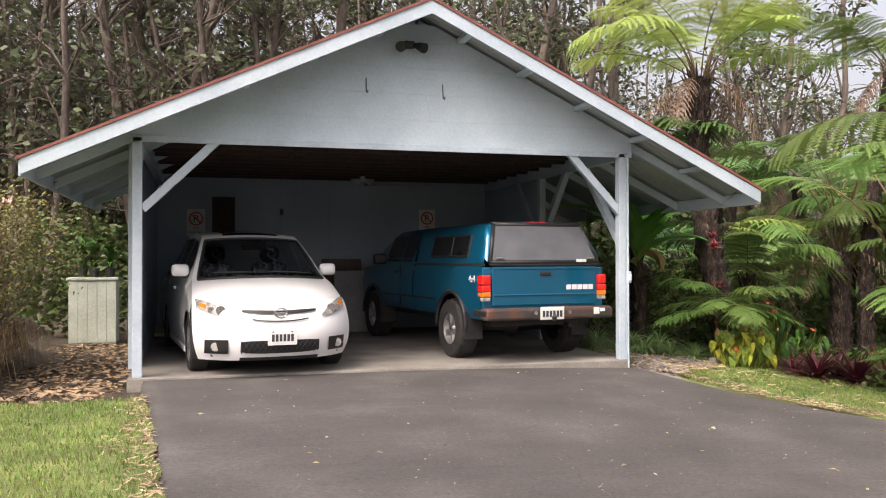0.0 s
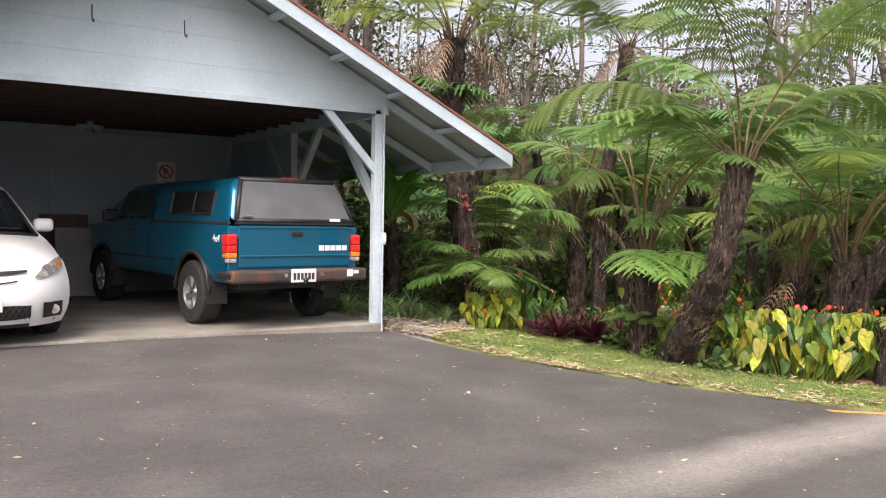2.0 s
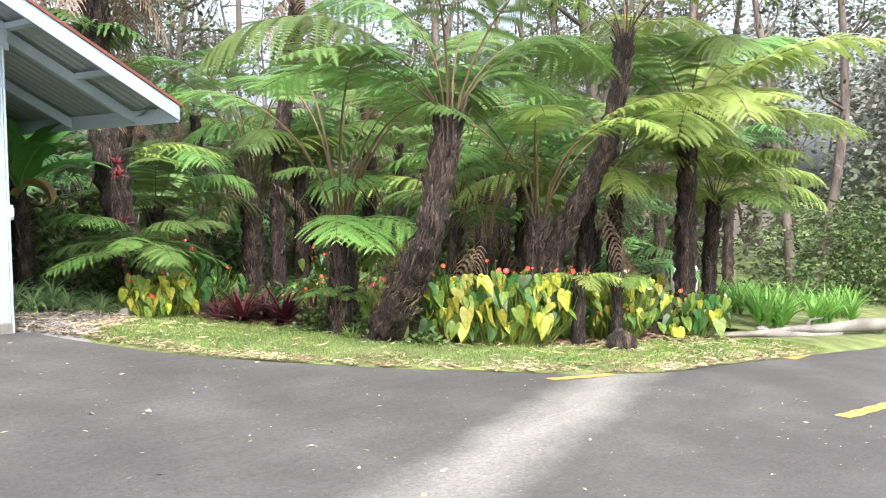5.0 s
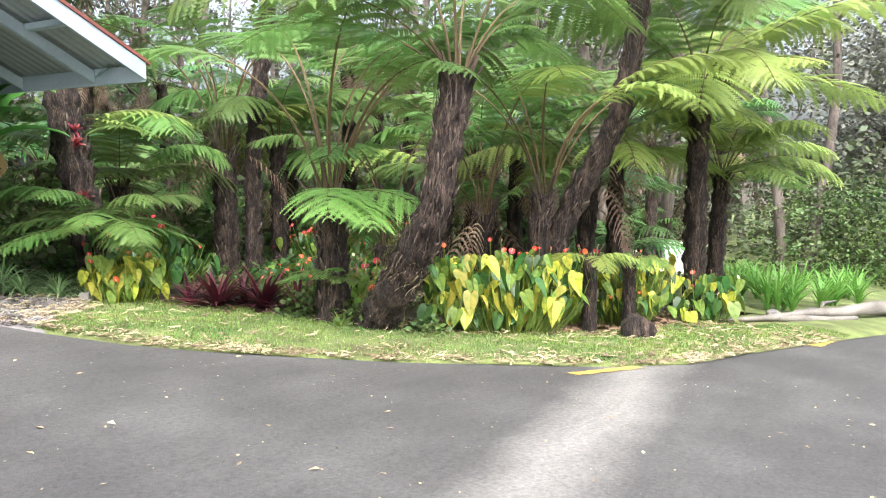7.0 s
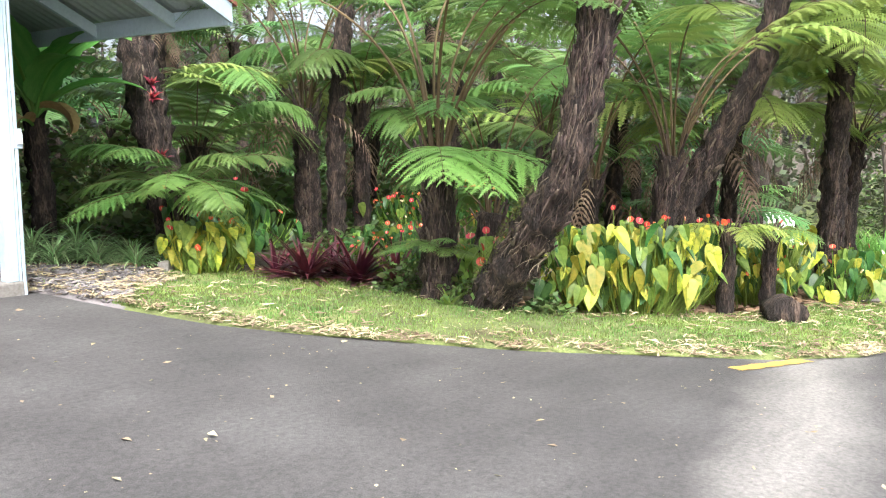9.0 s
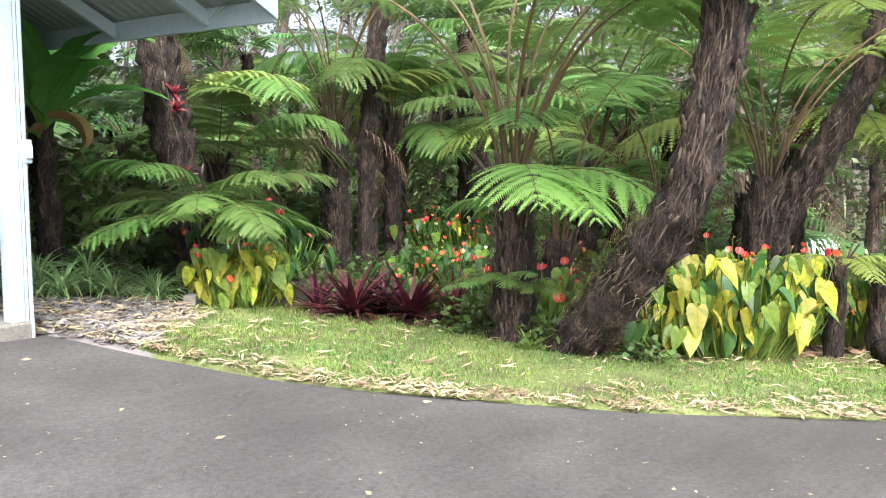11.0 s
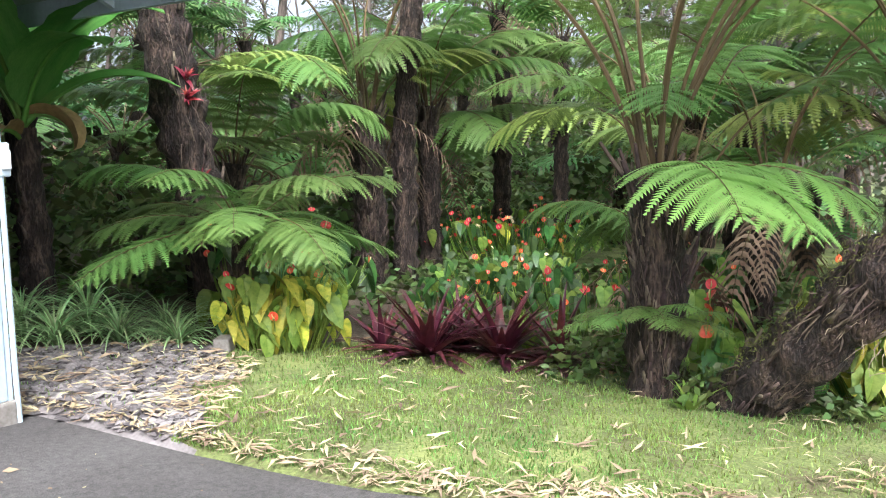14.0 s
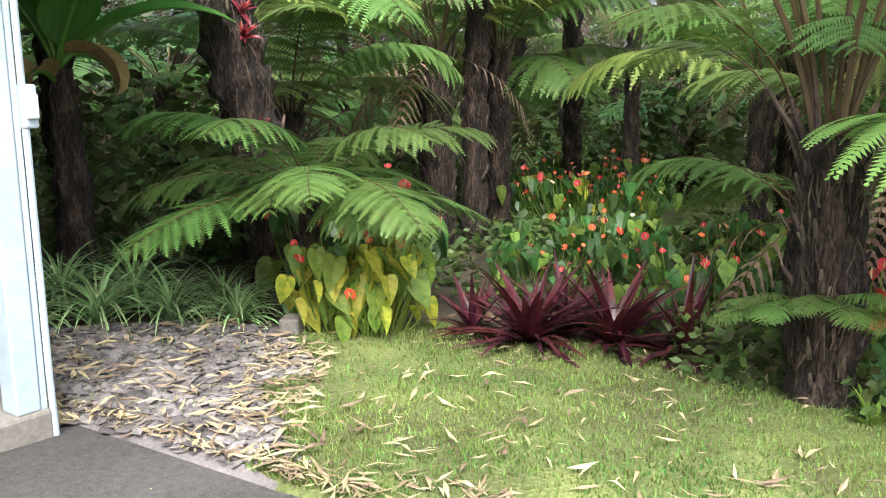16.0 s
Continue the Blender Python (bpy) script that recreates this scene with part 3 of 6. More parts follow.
    def lin(x0, x1, n=13):
        return [x0 + (x1 - x0) * i / (n - 1) for i in range(n)]

    patch("upper_grille", lin(-0.4, 0.4), arc(-0.4, 0.4, lambda x: 0.655 + 0.03 * (x / 0.4) ** 2), arc(-0.4, 0.4, lambda x: 0.695 + 0.012 * abs(x / 0.4)), BLACK, 0.008, "black upper grille slot")
    patch("grille_slot", lin(-0.3, 0.3), arc(-0.3, 0.3, lambda x: 0.575 + 0.025 * (x / 0.3) ** 2), arc(-0.3, 0.3, lambda x: 0.592 + 0.022 * (x / 0.3) ** 2), BLACK, 0.008)
    patch("lower_grille", lin(-0.42, 0.42), arc(-0.42, 0.42, lambda x: 0.245 + 0.02 * (x / 0.42) ** 4), arc(-0.42, 0.42, lambda x: 0.385 - 0.01 * (x / 0.42) ** 4), BLACK, 0.008, "black mesh lower grille")
    mesh = Shape()
    for i in range(16):
        for sg in (-1, 1):
            x = -0.42 + 0.84 * i / 15
            pts = [(min(max(x + sg * 0.09 * f, -0.41), 0.41), 0, 0.25 + 0.13 * f) for f in (0, 0.5, 1)]
            mesh.tube([(px, face_y(px, pz, 0.014), pz) for px, _, pz in pts], [0.004] * 3, 4, False)
    part("grille_mesh", mesh, STEEL_DARK, car)
    patch("chin", lin(-0.42, 0.42), [0.17] * 13, [0.205] * 13, BLACK, 0.006)
    emblem = Shape().tube([(0.066 * math.cos(a), face_y(0, 0.68, 0.028), 0.668 + 0.05 * math.sin(a)) for a in [2 * math.pi * i / 24 for i in range(25)]], [0.009] * 25, 6)
    emblem.box(-0.055, 0.055, face_y(0, 0.66, 0.03), face_y(0, 0.66, 0.0), 0.655, 0.675, 0.004)
    part("emblem", emblem, CHROME, car, "oval chrome emblem", True)
    for sg in (-1, 1):
        xs = [sg * (0.46 + 0.36 * i / 12) for i in range(13)]
        lo_z = [0.62 + 0.02 * (i / 12) + 0.075 * (i / 12) ** 2 for i in range(13)]
        hi_z = [0.635 + 0.23 * (i / 12) ** 0.85 - 0.055 * (i / 12) ** 3 for i in range(13)]
        lamp = patch("headlight", xs, lo_z, hi_z, WHITE_LENS, 0.012, "clear headlight with an amber corner")
        am = [[(x, face_y(x, a + (b - a) * f, 0.017), a + (b - a) * f) for x, a, b in zip(xs[9:12], lo_z[9:12], hi_z[9:12])] for f in (0.3, 0.5, 0.7)]
        part("indicator", Shape().grid(am), AMBER_LENS, lamp, "amber indicator")
        for q, rad in ((0.60, 0.05), (0.69, 0.035)):
            part("reflector", Shape().tube([(sg * q, face_y(q, 0.69, 0.02), 0.70), (sg * q, face_y(q, 0.69, 0.0), 0.70)], [rad, rad], 16), CHROME, lamp)
        xs = [sg * (0.54 + 0.22 * i / 6) for i in range(7)]
        fog = patch("fog_recess", xs, [0.245] * 7, [0.395] * 7, BLACK, 0.008)
        part("fog_light", Shape().tube([(sg * 0.66, face_y(0.66, 0.32, 0.022), 0.32), (sg * 0.66, face_y(0.66, 0.32, 0.0), 0.32)], [0.045, 0.05], 16), WHITE_LENS, fog)
        # mirrors and handles
        mir = part("mirror", Shape().box(0.79 if sg > 0 else -0.99, 0.99 if sg > 0 else -0.79, 1.42, 1.56, 1.04, 1.185, 0.045), CAR_WHITE, car, smooth=True)
        part("mirror_arm", Shape().box(min(sg * 0.74, sg * 0.86), max(sg * 0.74, sg * 0.86), 1.46, 1.54, 1.02, 1.07, 0.01), BLACK, mir)
        part("door_handle", Shape().box(min(sg * 0.845, sg * 0.885), max(sg * 0.845, sg * 0.885), 2.35, 2.55, 0.86, 0.9, 0.012), CAR_WHITE, car)
        part("sill", Shape().box(min(sg * 0.8, sg * 0.86), max(sg * 0.8, sg * 0.86), 1.35, 3.25, 0.16, 0.24, 0.02), CAR_WHITE, car)
        for ax in AX:
            wheel(car, sg * 0.76, ax, 0.315, 0.2, 0.215, 10, sg)
        for ax in AX:
            part("wheel_well", Shape().box(min(sg * 0.5, sg * 0.6), max(sg * 0.5, sg * 0.6), ax - 0.38, ax + 0.38, 0.2, 0.72), BLACK, car)
    part("underbody", Shape().box(-0.7, 0.7, 0.3, 4.3, 0.2, 0.32, 0.03), BLACK, car)
    plate = part("number_plate", Shape().box(-0.155, 0.155, -0.03, -0.022, 0.335, 0.495, 0.003), PLATE, car, "white number plate")
    bars(plate, -0.12, 0.125, 0.375, 0.45, -0.03, 6, INK)
    for x in (-0.1, 0.1):
        part("bolt", Shape().box(x - 0.008, x + 0.008, -0.036, -0.03, 0.468, 0.482, 0.002), RUST, plate)
    return car


def truck(m):
    t = thing("pickup_truck", "teal pickup with a matching cap parked nose in", "pickup truck", m)
    R, AX = 0.365, (0.98, 4.1)
    HALF = [(0.52, 0.80), (0.6, 0.835), (0.78, 0.85), (0.93, 0.85), (1.08, 0.83), (1.15, 0.81)]

    def arch(y):
        z = 0.52
        for ax in AX:
            d = abs(y - ax)
            if d < 0.45:
                z = max(z, 0.38 + math.sqrt(0.45 ** 2 - d * d) * 0.95)
        return z

    def flank(y0, y1, top, name, mt, narrow=lambda y: 0.0):
        s = Shape()
        n = max(4, int((y1 - y0) / 0.05))
        for sg in (-1, 1):
            rows = []
            for i in range(n + 1):
                y = y0 + (y1 - y0) * i / n
                b = arch(y)
                tp = top(y)
                rows.append([(sg * (lerp_row(HALF, 0, b + (tp - b) * f / 10)[1] - narrow(y)), y, b + (tp - b) * f / 10) for f in range(11)])
            s.grid(rows if sg > 0 else rows[::-1])
        # top closing
        rows = []
        for i in range(n + 1):
            y = y0 + (y1 - y0) * i / n
            w = lerp_row(HALF, 0, top(y))[1] - narrow(y)
            rows.append([(w * q, y, top(y) + 0.02 * (1 - q * q)) for q in (-1, -0.75, -0.4, 0, 0.4, 0.75, 1)])
        s.grid(rows)
        return part(name, s, mt, t, smooth=True)

    bed = flank(0.12, 2.32, lambda y: 1.15, "bed", TEAL)
    flank(2.35, 4.98, lambda y: 1.15 if y < 3.55 else 1.15 - 0.08 * ((y - 3.55) / 1.43) ** 1.5, "cab_body", TEAL, lambda y: 0.12 * max(0, (y - 4.4) / 0.58) ** 2)
    part("underbody", Shape().box(-0.6, 0.6, 0.3, 4.8, 0.42, 0.56, 0.03), BLACK, t)
    part("nose", Shape().box(-0.73, 0.73, 4.9, 5.02, 0.5, 1.05, 0.06), TEAL, t)
    # rear: corner panels, tailgate with its pressings
    part("rear_panel", Shape().box(-0.83, 0.83, 0.1, 0.14, 0.6, 1.14, 0.02), TEAL, t)
    gate = part("tailgate", Shape().box(-0.715, 0.715, 0.075, 0.12, 0.68, 1.145, 0.016), TEAL, t)
    part("gate_ridge", Shape().box(-0.70, 0.70, 0.06, 0.078, 0.8, 0.82, 0.008), TEAL, gate)
    part("gate_lip", Shape().box(-0.71, 0.71, 0.066, 0.08, 1.11, 1.145, 0.007), TEAL, gate)
    part("gate_handle", Shape().box(-0.075, 0.075, 0.055, 0.08, 1.03, 1.085, 0.012), BLACK, gate, "black tailgate handle")
    # maker's name as plain blocks, model mark as text
    for i in range(5):
        part("badge_block", Shape().box(0.29 + i * 0.078, 0.29 + i * 0.078 + 0.068, 0.071, 0.076, 0.865, 0.925, 0.002), SILVER, gate)
    for sg in (-1, 1):
        lens = Shape().box(-0.058, 0.058, 0.05, 0.2, 0.93, 1.05, 0.02)
        lamp = part("tail_light", lens, RED_LENS, t, "red tail light with amber and clear bands", at=Matrix.Translation((sg * 0.795, 0, 0)))
        part("lens_band", Shape().box(-0.058, 0.058, 0.05, 0.2, 0.85, 0.929, 0.014), RED_LENS, lamp)
        part("amber_band", Shape().box(-0.056, 0.056, 0.052, 0.2, 0.79, 0.849, 0.012), AMBER_LENS, lamp)
        part("clear_band", Shape().box(-0.052, 0.052, 0.055, 0.2, 0.74, 0.789, 0.014), WHITE_LENS, lamp)
    bump = Shape().box(-0.86, 0.86, -0.08, 0.1, 0.52, 0.66, 0.03)
    b = part("bumper", bump, RUST, t, "dark step bumper with rust")
    part("bumper_end", Shape().box(-0.865, -0.6, -0.06, 0.3, 0.56, 0.64, 0.02), BLACK, b)
    part("bumper_end", Shape().box(0.6, 0.865, -0.06, 0.3, 0.56, 0.64, 0.02), BLACK, b)
    plate = part("number_plate", Shape().box(-0.16, 0.16, -0.092, -0.082, 0.52, 0.67, 0.003), PLATE, t, "white number plate")
    bars(plate, -0.14, 0.14, 0.55, 0.625, -0.092, 6, INK)
    part("tow_ball", Shape().tube([(0.02, -0.1, 0.5), (0.02, -0.1, 0.55), (0.02, -0.1, 0.58)], [0.02, 0.032, 0.012], 10), BLACK, b)
    for x in (-0.22, 0.24):
        part("bolt", Shape().tube([(x, -0.095, 0.6), (x, -0.075, 0.6)], [0.022, 0.022], 8), STEEL_WHEEL, b)
    part("sticker", Shape().box(0.58, 0.66, -0.084, -0.08, 0.57, 0.65), PLATE, b)
    part("sticker", Shape().box(0.67, 0.74, -0.084, -0.08, 0.6, 0.64), SILVER, b)
    # cap over the bed
    cap = Shape()
    sec = []
    for y, dz in ((0.13, -0.5), (0.2, -0.25), (0.30, -0.03), (0.36, 0.0), (1.3, 0.02), (2.2, 0.02), (2.3, -0.02)):
        z1 = 1.685 + dz
        pts = [(0.80, 1.17), (0.79, 1.25), (0.73, min(1.5, z1)), (0.69, min(1.6, z1)), (0.62, min(1.665, z1)), (0.4, min(1.685, z1 + 0.01)), (0, min(1.70, z1 + 0.02))]
        sec.append([(-x, y, z) for x, z in pts] + [(x, y, z) for x, z in reversed(pts[:-1])])
    cap.grid(sec)
    capo = part("cap", cap, TEAL, t, "teal fibreglass cap with dark windows", True)
    for x in (-0.8, 0.8):
        part("cap_rail", Shape().box(x - 0.015, x + 0.015, 0.12, 2.3, 1.15, 1.185, 0.005), BLACK, capo)
    # rear window, tilted
    rear = [[(x * (0.74 - 0.14 * f), 0.078 + 0.185 * f, 1.2 + 0.45 * f) for x in (-1, -0.5, 0, 0.5, 1)] for f in (0, 0.5, 1)]
    fr = Shape()
    c = [rear[0][0], rear[0][-1], rear[-1][-1], rear[-1][0], rear[0][0]]
    for p, q in zip(c, c[1:]):
        fr.tube([p, q], [0.026, 0.026], 6)
    part("window_frame", fr, BLACK, capo, smooth=True)
    part("rear_window", Shape().grid([[(x * 0.97, y - 0.012, z) for x, y, z in r] for r in rear]), SMOKE_GLASS, capo, "hazy tinted rear window")
    part("hatch_rail", Shape().box(-0.74, 0.74, 0.06, 0.125, 1.155, 1.225, 0.008), BLACK, capo)
    for sg in (-1, 1):
        part("latch", Shape().box(sg * 0.62 - 0.05, sg * 0.62 + 0.05, 0.04, 0.07, 1.235, 1.26, 0.006), CHROME, capo)
    part("sticker", Shape().box(0.42, 0.56, 0.05, 0.058, 1.2, 1.235), PLATE, capo)
    part("brake_lamp", Shape().box(-0.13, 0.13, 0.27, 0.33, 1.66, 1.69, 0.006), RED_LENS, capo, "red high brake lamp")
    part("roof_edge", Shape().box(-0.62, 0.62, 0.26, 0.34, 1.645, 1.685, 0.015), BLACK, capo)
    for sg in (-1, 1):
        for y0, y1 in ((0.62, 1.1), (1.12, 1.75)):
            pane = [[(sg * (0.785 - 0.055 * f + 0.004), y, 1.27 + 0.26 * f) for y in (y0, y1)] for f in (0, 1)]
            part("cap_window", Shape().grid(pane), DARK_GLASS, capo, "dark sliding side window")
        fr = Shape()
        loop = [(0.6, 0), (1.77, 0), (1.77, 1), (0.6, 1), (0.6, 0)]
        for (a, f), (c2, e) in zip(loop, loop[1:]):
            fr.tube([(sg * (0.788 - 0.055 * f), a, 1.27 + 0.26 * f), (sg * (0.788 - 0.055 * e), c2, 1.27 + 0.26 * e)], [0.014, 0.014], 5)
        fr.tube([(sg * 0.79, 1.11, 1.27), (sg * 0.735, 1.11, 1.53)], [0.01, 0.01], 5)
        part("window_frame", fr, BLACK, capo)
    # cab
    cab = Shape()
    sec = []
    for y, z1, w1 in ((2.36, 1.6, 0.66), (2.5, 1.66, 0.66), (3.3, 1.66, 0.65), (3.5, 1.6, 0.66), (3.8, 1.38, 0.72), (4.05, 1.17, 0.78)):
        pts = [(0.815, 1.15), (0.8, min(1.24, z1)), (0.5 * (0.8 + w1), min(1.42, z1)), (w1, z1 - 0.03), (w1 * 0.85, z1 + 0.005), (0, z1 + 0.02)]
        sec.append([(-x, y, z) for x, z in pts] + [(x, y, z) for x, z in reversed(pts[:-1])])
    cab.grid(sec)
    cabo = part("cab", cab, TEAL, t, smooth=True)
    for sg in (-1, 1):
        for y0, y1 in ((2.45, 2.85), (2.92, 3.62)):
            pane = [[(sg * (0.806 - 0.12 * f + 0.006), y - (0.16 * f if y > 3.2 else 0), 1.2 + 0.37 * f) for y in (y0, y1)] for f in (0, 1)]
            part("side_window", Shape().grid(pane), DARK_GLASS, cabo, "dark side window")
        part("mirror", Shape().box(min(sg * 0.82, sg * 1.02), max(sg * 0.82, sg * 1.02), 3.5, 3.6, 1.16, 1.32, 0.03), BLACK, t)
        part("door_handle", Shape().box(min(sg * 0.84, sg * 0.87), max(sg * 0.84, sg * 0.87), 2.9, 3.05, 1.03, 1.07, 0.01), BLACK, t)
        part("door_seam", Shape().box(min(sg * 0.84, sg * 0.854), max(sg * 0.84, sg * 0.854), 2.84, 2.852, 0.56, 1.14), BLACK, t)
        part("rub_strip", Shape().box(min(sg * 0.845, sg * 0.86), max(sg * 0.845, sg * 0.86), 1.5, 3.6, 0.7, 0.73, 0.005), BLACK, t)
        for ax in AX:
            wheel(t, sg * 0.75, ax, R, 0.25, 0.2, 10, sg)
            flare = Shape().tube([(sg * 0.85, ax + 0.46 * math.cos(a), 0.38 + 0.45 * math.sin(a)) for a in [math.pi * i / 16 for i in range(17)]], [0.028] * 17, 6)
            part("wheel_flare", flare, BLACK, t, "grey plastic wheel-arch flare", True)
            part("wheel_well", Shape().box(min(sg * 0.45, sg * 0.55), max(sg * 0.45, sg * 0.55), ax - 0.45, ax + 0.45, 0.45, 0.9), BLACK, t)
            part("mud_flap", Shape().box(sg * 0.75 - 0.12, sg * 0.75 + 0.12, ax - 0.47, ax - 0.455, 0.26, 0.6, 0.004), BLACK, t)
    part("axle", Shape().tube([(-0.62, 0.98, 0.365), (-0.1, 0.98, 0.365), (0.0, 0.98, 0.37), (0.1, 0.98, 0.365), (0.62, 0.98, 0.365)], [0.05, 0.06, 0.15, 0.06, 0.05], 12), BLACK, t, smooth=True)
    part("exhaust", Shape().tube([(0.42, 0.2, 0.42), (0.42, 0.9, 0.45)], [0.03, 0.03], 8), RUST, t)
    # model mark on the flank
    cu = bpy.data.curves.new("flank_mark", "FONT")
    cu.body, cu.size, cu.extrude = "4x4", 0.12, 0.002
    cu.materials.append(SILVER)
    mark = new("flank_mark", cu)
    mark.parent = t
    mark.matrix_basis = Matrix(((0, 0, -1, -0.857), (-1, 0, 0, 0.42), (0, 1, 0, 0.96), (0, 0, 0, 1)))
    return t


STEEL_DARK = mat("dark_mesh_metal", (0.05, 0.05, 0.055), (0.09, 0.09, 0.095), 0.5, 8, 40, 0, metal=0.5)
SEAT = mat("flowered_seat_cover", (0.05, 0.06, 0.09), (0.85, 0.88, 0.9), 0.9, 13, 25, 0, c=(0.12, 0.14, 0.18))
white_car(pose(1.47, -0.36, 0, 0, 0, 7))
truck(pose(4.64, -0.06, 0, 0, 0, 7))


# ---- ferns ----
def frond_mesh(name, a0, a1, pairs, teeth, width, mats, seed, stalk=0.22, sag=0.5):
    """A frond of unit length along x: an arching stalk that starts at a0 and ends at a1 degrees above level, and combed pinnae."""
    r = random.Random(seed)
    s = Shape()
    n = 24
    pts, p = [Vector((0, 0, 0))], Vector((0, 0, 0))
    side = 0.0
    for i in range(n):
        f = (i + 0.5) / n
        a = radians(a0 + (a1 - a0) * f ** 1.3)
        side += r.uniform(-0.004, 0.004)
        p = p + Vector((math.cos(a), side, math.sin(a))) / n
        pts.append(p.copy())
    s.tube(pts, [0.0052 * (1 - 0.75 * i / n) for i in range(n + 1)], 5, slot=1)

    def at(f):
        k = min(f * n, n - 1e-4)
        i = int(k)
        return pts[i].lerp(pts[i + 1], k - i), (pts[i + 1] - pts[i]).normalized()

    for k in range(pairs):
        u = (k + 0.5) / pairs
        f = stalk + (1 - stalk) * u ** 0.9
        o, d = at(f)
        ln = width * (math.sin(math.pi * (0.16 + 0.84 * u)) ** 0.75 * (1 - 0.25 * u) + 0.02)
        up = Vector((0, 1, 0)).cross(d) * -1
        if up.z < 0:
            up = -up
        for sg in (-1, 1):
            lead = 0.35 + 0.35 * u + r.uniform(-0.08, 0.08)
            dirv = (Vector((0, sg, 0)) + d * lead + up * r.uniform(0.0, 0.2)).normalized()
            l2 = ln * r.uniform(0.88, 1.08)
            droop = sag * l2 * r.uniform(0.7, 1.3)
            if teeth:
                # comb of slim pinnules, pointed and leaning towards the pinna's tip
                tl = min(l2 * 0.22, 0.86 * (1 - stalk) / pairs)
                cr = dirv.cross(up).normalized()
                twist = r.uniform(-0.25, 0.25)
                for j in range(teeth):
                    w0, w2 = j / teeth, (j + 0.97) / teeth
                    wm = (w0 + w2) / 2
                    c0, c2 = [o + dirv * (l2 * w) + Vector((0, 0, -droop * w * w)) for w in (w0, w2)]
                    q = tl * max(0.08, (1 - wm ** 2.2)) ** 0.7 * (0.7 + 0.3 * min(1, j / 3)) * r.uniform(0.88, 1.1)
                    for e in (-1, 1):
                        tip = (c0 + c2) / 2 + cr * (e * q) + dirv * (0.5 * q) + Vector((0, 0, -(0.3 + e * twist) * q))
                        s.add([c0, c2, tip], [(0, 1, 2)] if e > 0 else [(2, 1, 0)])
            else:
                seg = 8
                left, right, mid = [], [], []
                cr = dirv.cross(up).normalized()
                for j in range(seg + 1):
                    w = j / seg
                    c = o + dirv * (l2 * w) + Vector((0, 0, -droop * w * w))
                    q = min(l2 * 0.16, width * 0.085) * (1 - w) ** 0.6 * (1.15 if j % 2 else 0.45)
                    left.append(c + cr * q + Vector((0, 0, -0.25 * q)))
                    right.append(c - cr * q + Vector((0, 0, -0.25 * q)))
                    mid.append(c)
                s.grid([left, mid, right])
    return s.mesh(name, mats)


SHAPES = {
    "steep": [(80, -35, 20, 20, 0.29, 1, 0.3, 0.5), (72, -25, 19, 20, 0.32, 2, 0.28, 0.35), (66, -48, 19, 20, 0.3, 23, 0.3, 0.6)],
    "tall": [(85, -30, 20, 19, 0.21, 21, 0.5, 0.35), (79, -22, 20, 19, 0.22, 22, 0.48, 0.35)],
    "mid": [(52, -38, 19, 20, 0.31, 3, 0.2, 0.5), (45, -22, 20, 20, 0.33, 4, 0.2, 0.35), (38, -52, 19, 20, 0.32, 24, 0.2, 0.6)],
    "low": [(22, -40, 17, 20, 0.34, 5, 0.15, 0.35), (10, -28, 17, 20, 0.33, 6, 0.15, 0.3), (26, -22, 16, 20, 0.36, 26, 0.15, 0.4)],
    "fan": [(20, -48, 13, 24, 0.42, 25, 0.16, 0.4), (16, -56, 12, 24, 0.38, 27, 0.18, 0.35)],
    "far": [(62, -38, 16, 0, 0.33, 7, 0.25, 0.5), (35, -38, 16, 0, 0.34, 8, 0.2, 0.4)],
}
FR = {"green": {kind: [frond_mesh("frond", a0, a1, pairs, teeth, wide, [FROND, STIPE], seed, stalk, sag) for a0, a1, pairs, teeth, wide, seed, stalk, sag in rows] for kind, rows in SHAPES.items()}}
for tone, blade in (("light", FROND_LIGHT), ("dark", FROND_DARK), ("bright", FROND_SUNLIT)):
    FR[tone] = {}
    for kind, meshes in FR["green"].items():
        FR[tone][kind] = [me.copy() for me in meshes]
        for me in FR[tone][kind]:
            me.materials[0] = blade
DEAD = [frond_mesh("dead_frond", -30, -88, 13, 0, 0.2, [FROND_DEAD, STIPE], 9, 0.15, 0.9), frond_mesh("dead_frond", -15, -92, 13, 0, 0.16, [FROND_DEAD, STIPE], 10, 0.15, 0.9)]


